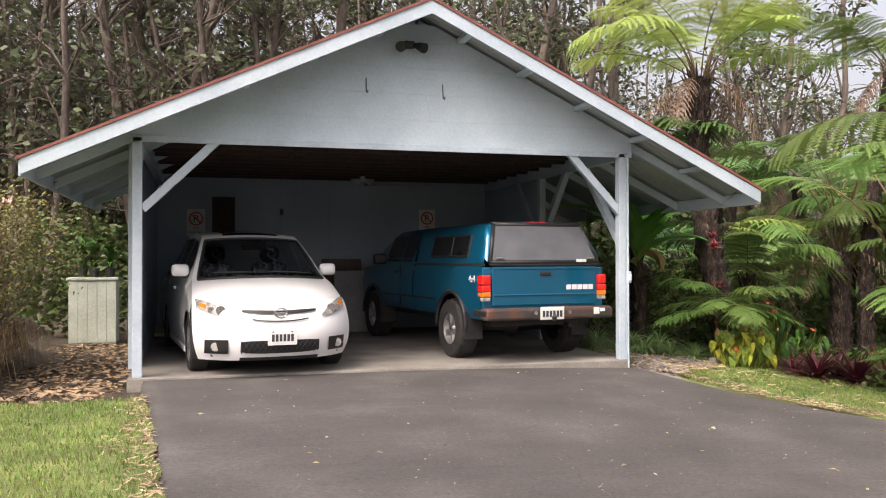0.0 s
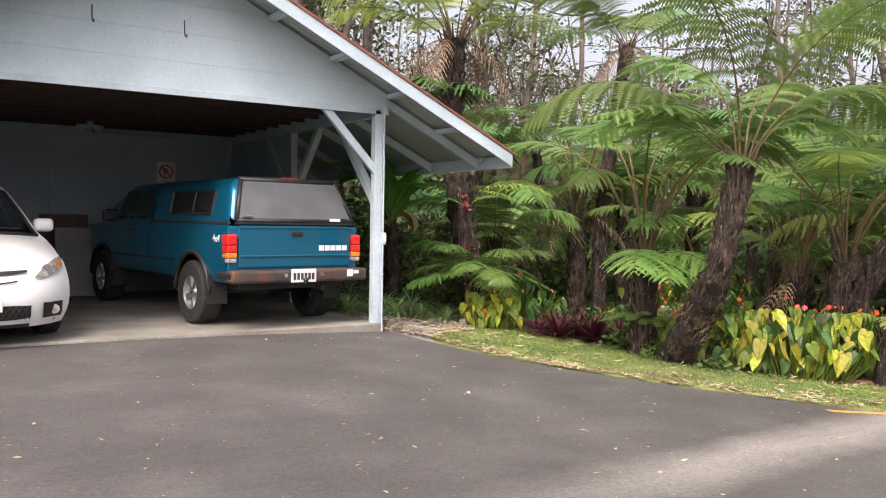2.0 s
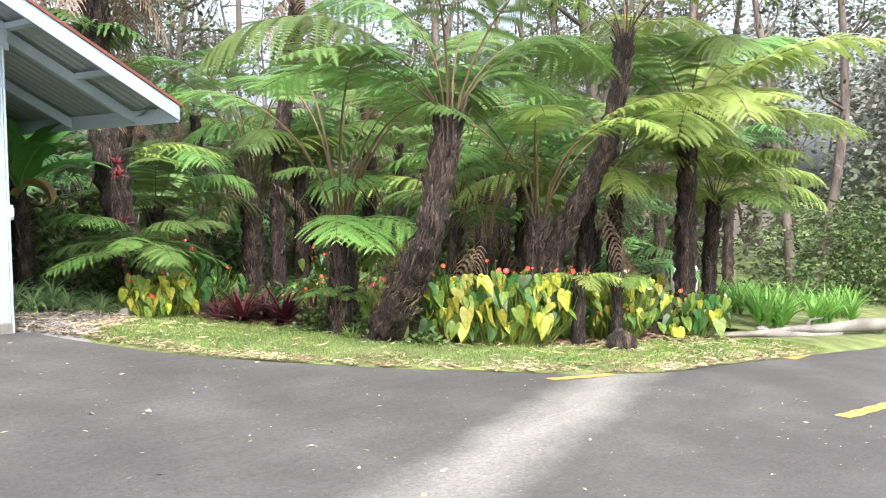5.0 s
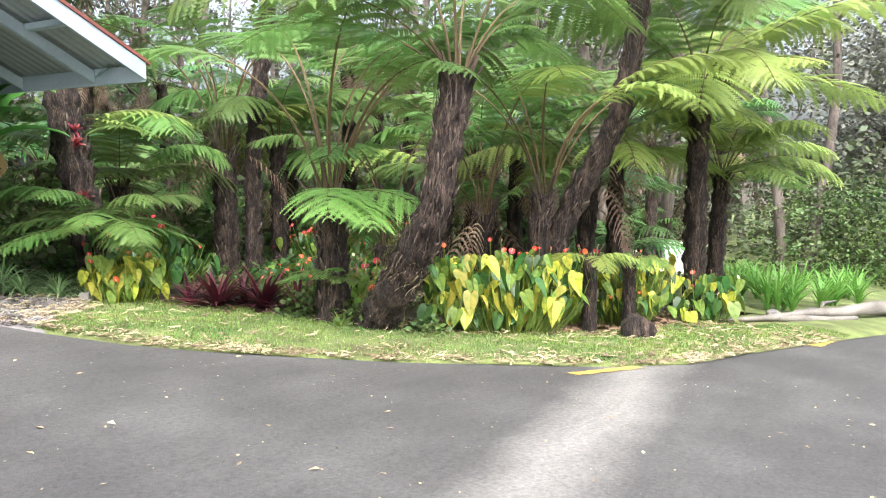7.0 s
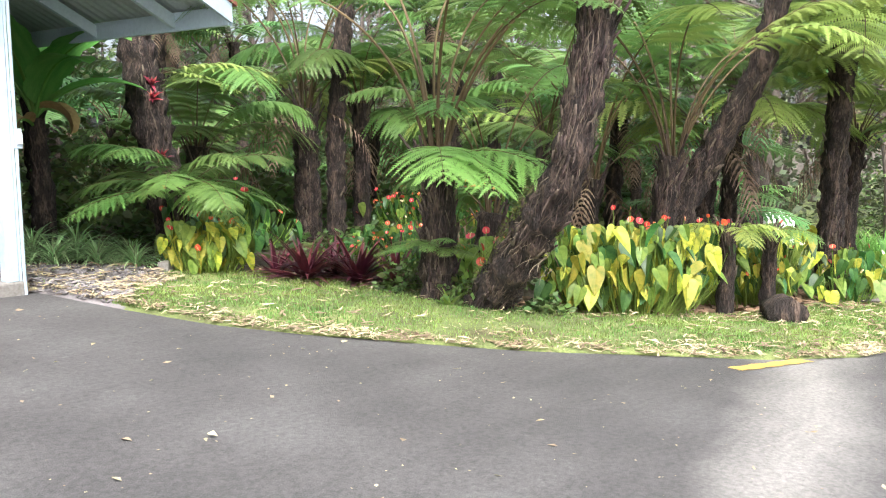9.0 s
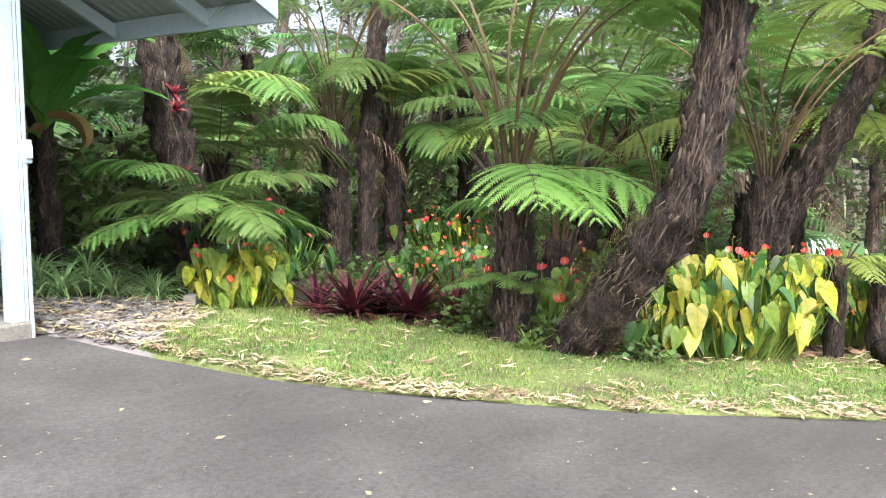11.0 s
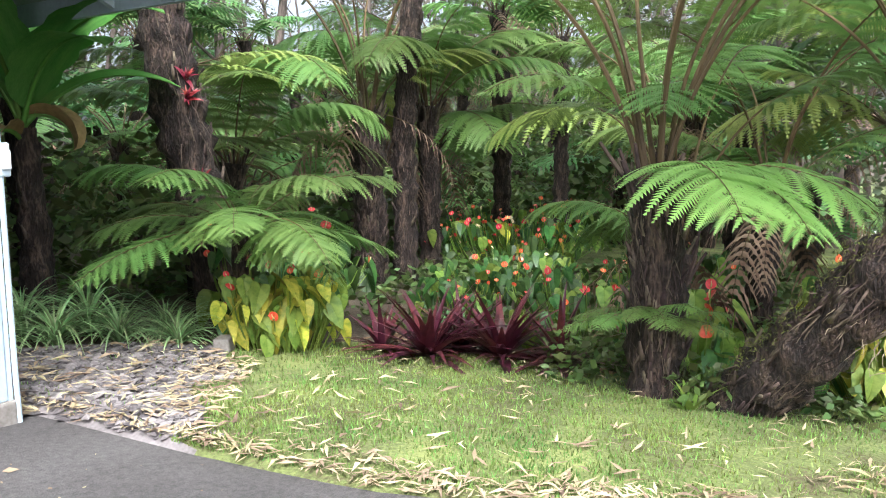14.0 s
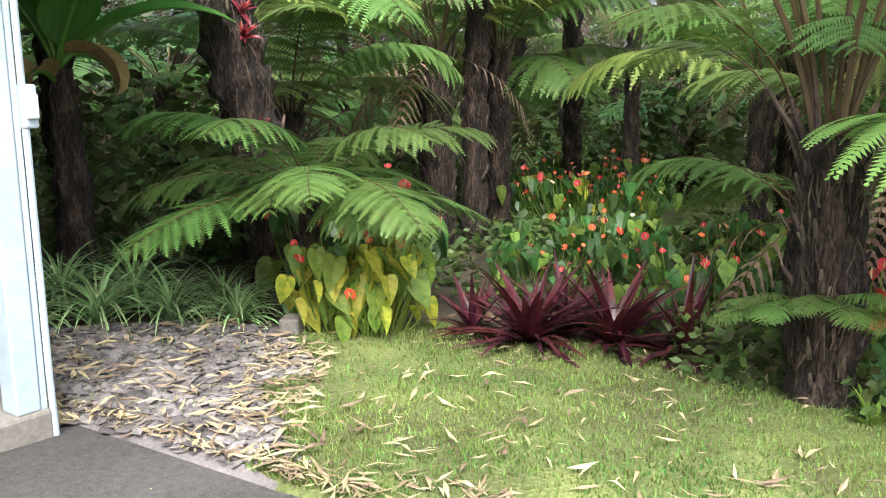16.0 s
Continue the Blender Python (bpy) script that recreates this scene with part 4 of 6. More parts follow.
def trunk_shape(path, r0, r1, seed, fibres=120, n=16):
    """A rough fern trunk: an uneven tube with loose strips of old stalk on it."""
    r = random.Random(seed)
    path = [Vector(p) for p in path]
    dense = []
    for a, b in zip(path, path[1:]):
        k = max(2, int((b - a).length / 0.07))
        dense += [a.lerp(b, i / k) for i in range(k)]
    dense.append(path[-1])
    # round the corners of the path
    for _ in range(4):
        dense = [dense[0]] + [(dense[i - 1] + dense[i] * 2 + dense[i + 1]) / 4 for i in range(1, len(dense) - 1)] + [dense[-1]]
    m = len(dense) - 1
    radii = [(r0 + (r1 - r0) * min(1, i / m * 1.4)) * (1 + 0.10 * math.sin(i * 1.7 + seed) + r.uniform(-0.06, 0.06)) for i in range(m + 1)]
    s = Shape().tube(dense, radii, n, True, 0.2, seed)
    for _ in range(fibres):
        i = r.randrange(0, max(1, m - 1))
        c, ax = dense[i], (dense[min(i + 1, m)] - dense[i]).normalized()
        a = r.uniform(0, 6.283)
        out = ax.orthogonal().normalized()
        out = Matrix.Rotation(a, 3, ax) @ out
        tan = ax.cross(out)
        base = c + out * radii[i] * 0.95
        ln, w = r.uniform(0.05, 0.24), r.uniform(0.0015, 0.006)
        tip = base + ax * (ln * r.choice((1, 1, -1))) + out * r.uniform(0.01, 0.06) + tan * r.uniform(-0.05, 0.05)
        mid = (base + tip) / 2 + out * r.uniform(0.0, 0.03)
        s.add([base - tan * w, base + tan * w, mid + tan * w * 0.8, tip, mid - tan * w * 0.8], [(0, 1, 2, 4), (4, 2, 3)], 1)
        if r.random() < 0.1:
            # broken stub of an old stalk
            up = base + ax * r.uniform(0.03, 0.09) + out * r.uniform(0.015, 0.05)
            s.tube([base - ax * 0.04, base + out * 0.012, up], [0.014, 0.013, 0.007], 5, True, 0.2, i, 1)
    return s


def tree_fern(path, r0, r1, fronds, seed, label, tone="green", dead=0, fibres=120, far=False, group=""):
    """fronds: rows of how many, kind, length and spread in degrees about a heading (or all round)."""
    r = random.Random(seed)
    base = Vector(path[0])
    t = thing("tree_fern", label, "tree fern", Matrix.Translation(base), group)
    local = [Vector(p) - base for p in path]
    part("trunk", trunk_shape(local, r0, r1, seed, fibres, 8 if far else 20), [BARK, FIBRE], t, smooth=True)
    crown = local[-1]
    # stubs of shed stalks round the crown
    stubs = Shape()
    for k in range(8 if far else 22):
        a, e = r.uniform(0, 6.283), r.uniform(0.5, 1.5)
        o = crown + Vector((math.cos(a) * r1 * 0.8, math.sin(a) * r1 * 0.8, r.uniform(-0.25, 0.0)))
        dv = Vector((math.cos(a) * 0.4, math.sin(a) * 0.4, e)).normalized() * r.uniform(0.15, 0.45) * max(r1 / 0.17, 0.4)
        stubs.tube([o, o + dv * 0.5, o + dv], [0.022 * r1 / 0.17, 0.017 * r1 / 0.17, 0.01], 5)
    part("stalk_stub", stubs, FIBRE, t)
    for row in fronds:
        count, kind, ln = row[:3]
        head, spread = row[3:5] if len(row) > 3 else (0, 360)
        tn = row[5] if len(row) > 5 else tone
        for i in range(count):
            a = head + spread * ((i + 0.5) / count - 0.5) + r.uniform(-0.3, 0.3) * spread / count
            k = ln * r.uniform(0.82, 1.1)
            me = r.choice(FR[tn][kind])
            m = Matrix.Translation(crown + Vector((math.cos(radians(a)), math.sin(radians(a)), 0)) * r1 * 0.5) @ Euler((radians(r.uniform(-9, 9)), radians(r.uniform(-8, 8)), radians(a))).to_matrix().to_4x4() @ Matrix.Scale(k, 4)
            part("frond", me, None, t, at=m)
    for i in range(dead):
        a = r.uniform(0, 360)
        m = Matrix.Translation(crown + Vector((math.cos(radians(a)), math.sin(radians(a)), 0)) * r1) @ Euler((0, 0, radians(a))).to_matrix().to_4x4() @ Matrix.Scale(r.uniform(0.9, 1.4), 4)
        part("dead_frond", r.choice(DEAD), None, t, at=m)
    return t


EPI_SPOTS = []


def g(x, y, dz=0.0):
    return (x, y, ground_z(x, y) - 0.06 + dz)


# large ferns along the border
big_fern = tree_fern([g(8.2, -2.34), (8.12, -2.5, -0.16), (7.98, -2.84, 0.2), (7.82, -3.18, 0.62), (7.77, -3.34, 0.95), (7.81, -3.4, 1.4), (7.88, -3.45, 1.85)], 0.175, 0.122,
          [(6, "steep", 2.5), (4, "mid", 2.2, 60, 240)], 11, "tall tree fern with a dark leaning shaggy trunk by the lawn", fibres=1500)
STRAW_DARK = mat("dry_root", (0.12, 0.09, 0.06), (0.3, 0.24, 0.16), 0.85, 4, 30, 0)
r_ = random.Random(77)
tangle = Shape()
for k in range(46):
    p = Vector((-0.28 + r_.uniform(-0.08, 0.08), -0.62 + r_.uniform(-0.18, 0.1), 0.75 + r_.uniform(-0.25, 0.35)))
    d = Vector((-0.8, 0.1, r_.uniform(-0.9, 0.7)))
    pts = [p]
    for _ in range(5):
        d = (d + Vector((r_.uniform(-0.5, 0.3), r_.uniform(-0.6, 0.6), r_.uniform(-0.8, 0.4)))).normalized()
        pts.append(pts[-1] + d * r_.uniform(0.015, 0.045))
    tangle.tube(pts, [0.0022, 0.0022, 0.002, 0.0018, 0.0015, 0.001], 4, False)
moss = Shape()
for k in range(900):
    f = r_.random()
    a = radians(r_.uniform(60, 200))
    c = Vector((-0.08 - 0.3 * f, -0.16 - 0.68 * f, 0.27 + 0.78 * f))
    p = c + Vector((math.cos(a) * 0.1 - 0.06, math.sin(a) * 0.08 + 0.08, 0.07 + r_.uniform(-0.05, 0.05)))
    u, v = Vector((r_.uniform(-1, 1), r_.uniform(-1, 1), r_.uniform(-0.3, 1))).normalized(), Vector((r_.uniform(-1, 1), r_.uniform(-1, 1), r_.uniform(-1, 1)))
    k2 = r_.uniform(0.008, 0.022)
    moss.add([p, p + u * k2 + v * k2 * 0.3, p + u * k2 * 1.6], [(0, 1, 2)])
part("moss", moss, mat("trunk_moss", (0.05, 0.055, 0.012), (0.14, 0.15, 0.03), 0.9, 6, 30, 0), big_fern, "yellow-green moss on the leaning side")
part("root_tangle", tangle, STRAW_DARK, big_fern, "pale tangle of aerial roots")
tree_fern([g(8.12, -1.95), (8.12, -1.95, 0.4), (8.14, -1.92, 0.85)], 0.15, 0.13,
          [(6, "tall", 3.1, 35, 170), (4, "tall", 2.9, -85, 110), (3, "fan", 1.05, -118, 75, "bright"), (1, "low", 0.7, -60, 10, "bright"), (1, "low", 0.5, 210, 10)], 12,
          "squat tree fern with long bare stalks and bright young fronds", fibres=600)
for i, (x, y, z, a) in enumerate(((7.99, -1.88, 0.17, 170), (7.97, -2.0, 0.2, -150), (8.04, -2.08, 0.14, -105), (8.0, -1.8, 0.12, 140))):
    f = thing("small_fern", "small green fern rooted on the shaggy trunk", "fern", Matrix.Translation((x, y, z)), "ferns on the squat trunk")
    for k in range(3):
        part("frond", FR["green"]["low"][k], None, f, at=pose(0, 0, 0, 0, 0, a - 40 + 40 * k) @ Matrix.Scale(0.3 + 0.05 * (k % 2), 4))
tree_fern([g(8.2, 1.5), (8.1, 1.6, 0.6), (8.0, 1.75, 1.5), (7.95, 1.9, 2.6), (8.0, 1.95, 4.0)], 0.2, 0.16,
          [(8, "steep", 2.6, 0, 360, "light"), (5, "mid", 2.3, 0, 360, "light")], 13, "tall tree fern with brown dead fronds under its crown", dead=22, fibres=1000)
tree_fern([g(7.5, 0.6), (7.5, 0.55, 0.25), (7.48, 0.5, 0.55)], 0.06, 0.05,
          [(5, "low", 1.15, -100, 250), (4, "low", 1.0, 80, 180), (5, "mid", 1.1, -100, 300), (4, "fan", 0.8, -140, 170)], 14, "low young tree fern with lacy green fronds by the gravel", fibres=40)
tree_fern([g(10.75, 2.15), (10.75, 2.15, 0.6), (10.78, 2.2, 1.4)], 0.165, 0.15, [(8, "tall", 3.3), (4, "mid", 2.0, 60, 200, "light")], 15, "tree fern with a shaggy brown trunk and long stalks", dead=6, fibres=700)
tree_fern([g(11.1, 1.95), (11.1, 1.95, 1.2), (11.35, 2.0, 2.6), (11.8, 2.1, 4.4)], 0.125, 0.11, [(8, "mid", 2.4)], 16, "slender dark tree fern leaning aside", dead=8, fibres=600)
tree_fern([g(11.9, 2.2), (11.9, 2.2, 0.8), (11.95, 2.25, 1.5)], 0.125, 0.12, [(6, "steep", 2.4), (4, "mid", 2.0)], 17, "dark tree fern further into the garden", fibres=80)
LEAN = [g(10.55, -2.85), (10.64, -3.03, 0.32), (10.78, -3.36, 1.05), (10.9, -3.66, 1.65), (10.95, -3.79, 2.35), (10.97, -3.86, 3.0)]
tree_fern(LEAN, 0.15, 0.105, [(6, "steep", 2.3), (4, "mid", 2.2, 0, 360, "light")], 18, "leaning tree fern with a thick mossy foot", fibres=800)
tree_fern([g(10.3, -3.0), (10.3, -3.0, 0.5), (10.35, -3.05, 0.85)], 0.12, 0.11, [(5, "tall", 2.9, 60, 220), (4, "tall", 2.6, -90, 140, "light")], 19, "short tree fern with yellow-green fronds over the border", fibres=500)
tree_fern([g(12.95, -3.95), (12.95, -3.95, 0.6), (12.93, -3.98, 2.2)], 0.145, 0.125, [(5, "mid", 2.5, -50, 200, "light"), (5, "mid", 2.3, 90, 200), (6, "low", 2.2, -60, 240, "light"), (4, "low", 1.9, -165, 110, "light"), (4, "steep", 2.3)], 20, "broad tree fern with drooping bright fronds", dead=0, fibres=600)
tree_fern([g(10.15, -3.66), (10.16, -3.66, -0.1), (10.15, -3.66, 0.22)], 0.075, 0.07, [(6, "fan", 0.5, -120, 330, "light")], 21, "small fern with yellowing fronds on a stub", fibres=20)
tree_fern([g(10.77, -3.87), (10.77, -3.86, -0.1), (10.76, -3.86, 0.16)], 0.07, 0.065, [(6, "fan", 0.5, -120, 330)], 22, "small green fern on a stub", fibres=20)
tree_fern([g(8.5, 2.2), (8.5, 2.2, 0.9), (8.44, 2.12, 1.72)], 0.08, 0.07, [(2, "low", 1.2, -48, 45, "light"), (3, "low", 1.0, 80, 200)], 33, "thin fern with yellowing fronds behind a thick trunk", fibres=60)
for i, (x, y, h, rows, label) in enumerate((
        (9.5, -1.5, 0.7, [(5, "tall", 2.6), (2, "mid", 1.4, 60, 120)], "fern with a short trunk behind the maroon plants"),
        (11.3, -1.7, 1.1, [(6, "tall", 2.8), (3, "mid", 1.9, 30, 200)], "dark fern in the middle of the garden"),
        (12.6, -2.6, 1.7, [(4, "steep", 2.3), (6, "mid", 2.2, 0, 360, "light")], "fern with light fronds behind the border"),
        (9.3, 2.7, 1.1, [(4, "steep", 2.0), (5, "mid", 1.8)], "fern with arching green fronds in the shade"),
        (10.0, 3.4, 0.8, [(4, "mid", 1.8), (4, "low", 1.5)], "low fern in the deep shade"),
        (12.9, -0.2, 1.6, [(6, "tall", 2.8), (3, "mid", 2.0, 60, 200, "light")], "tall fern among the flower beds"),
        (13.6, -0.3, 1.9, [(4, "steep", 2.4), (6, "mid", 2.2)], "tall fern beyond the flower beds"),
        (14.2, -2.4, 2.5, [(5, "steep", 2.4), (6, "mid", 2.4, 0, 360, "light")], "tall fern with bright fronds at the garden's side"),
        (13.0, 3.0, 1.5, [(5, "steep", 2.4), (5, "mid", 2.2)], "fern behind the flower beds"),
        (14.4, -3.85, 1.9, [(8, "mid", 2.0, -70, 260, "light"), (4, "low", 1.8, -60, 200), (3, "steep", 1.9)], "bright drooping fern over the lily clumps"))):
    tree_fern([g(x, y), (x, y, ground_z(x, y) + h * 0.5), (x + 0.05, y - 0.05, ground_z(x, y) + h)], 0.12, 0.11, rows, 200 + i, label, dead=5, fibres=160)
for k, m in enumerate(((7.98, 1.58, 1.55), (7.96, 1.56, 1.4), (8.0, 1.5, 0.8))):
    EPI_SPOTS.append(m)


# ---- woods behind ----
def scatter_ferns():
    """Ferns that fill the garden behind the border."""
    r = random.Random(31)
    spots = []
    for _ in range(900):
        x, y = r.uniform(6.8, 24), r.uniform(-3.2, 15)
        if x < 7.5 and y < 3.4 or y < -2.5 + (x - 8) * 0.02 and x < 10:
            continue
        if 8.0 < x < 13.5 and -1.9 < y < 3.0:
            continue
        if y < -1.9 and x < 13.2:
            continue
        if x < 9.5 and y < 2.5 or y < -2.4 and x > 12.5:
            continue
        if any((x - a) ** 2 + (y - b) ** 2 < 1.7 ** 2 for a, b in spots):
            continue
        spots.append((x, y))
        if len(spots) >= 58:
            break
    for i, (x, y) in enumerate(spots):
        h = r.choice((0.4, 0.8, 1.3, 2.0, 2.8, 3.4))
        tone = r.choice(("green", "dark", "green", "dark"))
        rows = [(r.randint(8, 11), "far", r.uniform(1.6, 2.4))]
        z = ground_z(x, y)
        tree_fern([g(x, y), (x + r.uniform(-0.1, 0.1), y, z + h * 0.5), (x + r.uniform(-0.2, 0.2), y + r.uniform(-0.2, 0.2), z + h)], 0.14, 0.12, rows, 100 + i,
                  "tree fern among others in the shady garden", tone, dead=5 if h > 1.2 else 1, fibres=30, far=True, group="ferns in the shady garden")


def woods():
    """Grey forest trees: trunks and branches in one mesh, leaf sprays in another."""
    r = random.Random(41)
    wood, leaf = Shape(), Shape()

    def spray(c, size, n, flat=0.6):
        for _ in range(n):
            p = c + Vector((r.gauss(0, size), r.gauss(0, size), r.gauss(0, size * flat)))
            a, b = Vector((r.uniform(-1, 1), r.uniform(-1, 1), r.uniform(-0.6, 0.6))).normalized(), Vector((r.uniform(-1, 1), r.uniform(-1, 1), r.uniform(-1, 1)))
            b = (b - a * b.dot(a)).normalized()
            k = r.uniform(0.05, 0.13)
            leaf.add([p - a * k, p + b * k * 0.5, p + a * k, p - b * k * 0.5], [(0, 1, 2, 3)])

    for i in range(400):
        if i >= 300:
            x, y = r.uniform(-18, 12), r.uniform(9, 22)
        elif i >= 230:
            x, y = r.uniform(24, 48), r.uniform(-16, 8)
        elif i < 110:
            x, y = r.uniform(-16, 8), r.uniform(9, 26)
        else:
            x, y = r.uniform(8, 46), r.uniform(-2, 30)
            if y < 9 and x < 17 or y < (x - 17) * 0.25 - 2:
                continue
        z = ground_z(x, y) - 0.2
        h, rad = r.uniform(8, 14), r.uniform(0.06, 0.2)
        p, d, path = Vector((x, y, z)), Vector((r.uniform(-0.14, 0.14), r.uniform(-0.14, 0.14), 1)), []
        for k in range(9):
            path.append(p.copy())
            d = (d + Vector((r.uniform(-0.13, 0.13), r.uniform(-0.13, 0.13), 0.1))).normalized()
            p = p + d * (h / 8)
        wood.tube(path, [rad * (1 - 0.09 * k) for k in range(9)], 7, False, 0.1, i)
        for k in range(r.randint(9, 15)):
            j = r.randint(2, 7)
            q, e, bp = path[j].copy(), Vector((r.uniform(-1, 1), r.uniform(-1, 1), r.uniform(-0.1, 0.9))).normalized(), []
            for _ in range(5):
                bp.append(q.copy())
                e = (e + Vector((r.uniform(-0.5, 0.5), r.uniform(-0.5, 0.5), r.uniform(-0.2, 0.5)))).normalized()
                q = q + e * r.uniform(0.25, 0.6)
            wood.tube(bp, [rad * 0.32 * (1 - 0.2 * m) for m in range(5)], 4, False)
            for b in bp[2:]:
                for _ in range(3):
                    tw = b + Vector((r.uniform(-0.6, 0.6), r.uniform(-0.6, 0.6), r.uniform(-0.4, 0.6)))
                    wood.tube([b, (b + tw) / 2 + Vector((0, 0, 0.06)), tw], [0.014, 0.01, 0.005], 3, False)
            if r.random() < 0.75:
                spray(bp[-1], 0.4, 34)
                spray(bp[3], 0.3, 18)
    solid("forest_trees", wood, BARK_GREY, "bare grey-brown forest trees behind the carport", "trees", "stuff", smooth=True)
    solid("forest_leaves", leaf, CANOPY, "sparse olive leaves of the forest trees", "foliage", "stuff")


def thicket(name, spots, leaf_mat, label, seed, size=(0.05, 0.12), per=500):
    """A mass of small leaves in clumps: x, y, z, radius, height."""
    r = random.Random(seed)
    s = Shape()
    for x, y, z, rad, hh in spots:
        for _ in range(per):
            a, q, t = r.uniform(0, 6.283), math.sqrt(r.random()), r.random()
            lump = 1 + 0.3 * noise.noise((x + math.cos(a) * 2, y + math.sin(a) * 2, t * 4))
            rr = rad * q * lump * math.sin(math.pi * (0.25 + 0.7 * t)) ** 0.6
            p = Vector((x + math.cos(a) * rr, y + math.sin(a) * rr, z + hh * t * lump))
            u = Vector((math.cos(a) + r.uniform(-0.7, 0.7), math.sin(a) + r.uniform(-0.7, 0.7), r.uniform(-0.7, 0.5))).normalized()
            w = Vector((r.uniform(-1, 1), r.uniform(-1, 1), r.uniform(-1, 1)))
            w = (w - u * w.dot(u)).normalized()
            k = r.uniform(*size)
            s.add([p, p + u * k * 0.5 + w * k * 0.3, p + u * k, p + u * k * 0.5 - w * k * 0.3], [(0, 1, 2, 3)])
    return solid(name, s, leaf_mat, label, "foliage", "stuff")


scatter_ferns()
woods()
rr_ = random.Random(51)
thicket("undergrowth", [(rr_.uniform(-18, 40), rr_.uniform(11, 24), -0.6, rr_.uniform(1.0, 2.2), rr_.uniform(1.5, 5.0)) for _ in range(110)], BUSH, "dark undergrowth at the forest's edge", 52, (0.12, 0.32), 420)
thicket("undergrowth", [(rr_.uniform(8, 20), rr_.uniform(3.2, 12), -0.9, rr_.uniform(0.6, 1.2), rr_.uniform(0.6, 1.6)) for _ in range(70)], BUSH, "low dark green plants on the garden floor", 53, (0.08, 0.22), 350)
thicket("undergrowth", [(rr_.uniform(23, 36), rr_.uniform(-15, 10), -1.7, rr_.uniform(1.2, 2.4), rr_.uniform(1.5, 4.5)) for _ in range(70)], CANOPY, "grey-green shrubs beyond the far lawn", 54, (0.12, 0.3), 420)
thicket("undergrowth", [(rr_.uniform(17, 27), rr_.uniform(2, 17), -1.3, rr_.uniform(0.9, 1.8), rr_.uniform(1.2, 3.2)) for _ in range(60)], BUSH, "green undergrowth deep in the garden", 55, (0.1, 0.28), 380)
thicket("undergrowth", [(rr_.uniform(8.6, 13.5), rr_.uniform(-1.6, 3.0), -0.5, 0.5, 0.28) for _ in range(60)], BUSH, "low leaves covering the soil between the plants", 56, (0.06, 0.14), 130)
thicket("undergrowth", [(rr_.uniform(-22, 14), rr_.uniform(22, 30), 0, rr_.uniform(1.5, 2.6), rr_.uniform(5, 10)) for _ in range(60)], CANOPY, "dark tangle of the forest behind", 57, (0.2, 0.45), 420)
thicket("undergrowth", [(rr_.uniform(1.5, 9), rr_.uniform(13, 17), 3.4, rr_.uniform(0.6, 1.2), rr_.uniform(1.5, 3.2)) for _ in range(16)], FROND_DARK, "bright green leafy crowns behind the carport roof", 58, (0.1, 0.22), 420)


MOSSY = mat("grey_moss_foliage", (0.11, 0.115, 0.09), (0.27, 0.27, 0.22), 0.8, 0.6, 5, 0, translucent=0.2, vary=0.45, island=True)
thicket("hanging_moss", [(rr_.uniform(30, 46), rr_.uniform(-20, 9), rr_.uniform(0.5, 5.5), rr_.uniform(1.0, 2.2), rr_.uniform(2.0, 4.5)) for _ in range(110)], MOSSY, "grey moss and thin leaves hanging in the far trees", 59, (0.1, 0.3), 420)
thicket("clipped_shrub", [(23.2, -4.7, -1.5, 1.5, 2.3), (24.6, -6.0, -1.6, 1.5, 2.0), (25.2, -3.6, -1.6, 1.6, 2.4)], BUSH, "rounded green shrub across the far lawn", 60, (0.06, 0.14), 2600)


# ---- ground cover ----
BED = [(5.85, 1.3), (6.3, 1.05), (6.9, 0.7), (7.15, 0.35), (7.5, 0.05), (8.0, -0.2), (8.3, -0.9), (8.5, -1.6), (8.6, -2.85), (9.1, -3.0), (10.15, -3.85), (11.5, -4.2), (13.5, -4.6), (16, -5.2)]


def bed_y(x):
    return lerp_row(BED, 0, x)[1]


def swell(x, y):
    """The lawn rises a little between road and bed."""
    a, b = edge_y(max(x, 5.81)), bed_y(x)
    f = min(max((y - a) / max(b - a, 0.1), 0), 1)
    return ground_z(x, y) + 0.007 + 0.055 * math.sin(math.pi * min(f * 1.3, 1)) ** 0.8


def is_gravel(x, y):
    return y > -0.75 + 0.9 * (x - 5.95) * 0.9 + 0.12 * math.sin(x * 9) and x < 7.35


LEAFY = mat("anthurium_green", (0.024, 0.08, 0.017), (0.07, 0.155, 0.034), 0.45, 3, 12, 0, translucent=0.25, vary=0.35)
LEAF_YELLOW = mat("anthurium_yellow_green", (0.22, 0.29, 0.03), (0.52, 0.48, 0.06), 0.5, 4, 12, 0, translucent=0.3, vary=0.3)
LEAF_LIME = mat("anthurium_lime", (0.11, 0.2, 0.03), (0.24, 0.34, 0.06), 0.5, 4, 12, 0, translucent=0.3, vary=0.25)
FLOWER = mat("orange_red_flower", (0.62, 0.04, 0.025), (0.8, 0.12, 0.065), 0.3, 6, 20, 0, vary=0.25)
FLOWER_PALE = mat("pale_flower", (0.7, 0.5, 0.35), (0.8, 0.7, 0.5), 0.4, 6, 20, 0, vary=0.15)
SPADIX = mat("flower_spike", (0.6, 0.45, 0.2), (0.7, 0.6, 0.3), 0.6, 6, 40, 0.1)
MAROON = mat("maroon_strap_leaf", (0.03, 0.007, 0.012), (0.12, 0.026, 0.038), 0.3, 5, 20, 0, translucent=0.12, vary=0.3)
STRIPED = mat("striped_strap_leaf", (0.12, 0.3, 0.07), (0.48, 0.62, 0.32), 0.4, 3, 8, 0, translucent=0.25, vary=0.45)
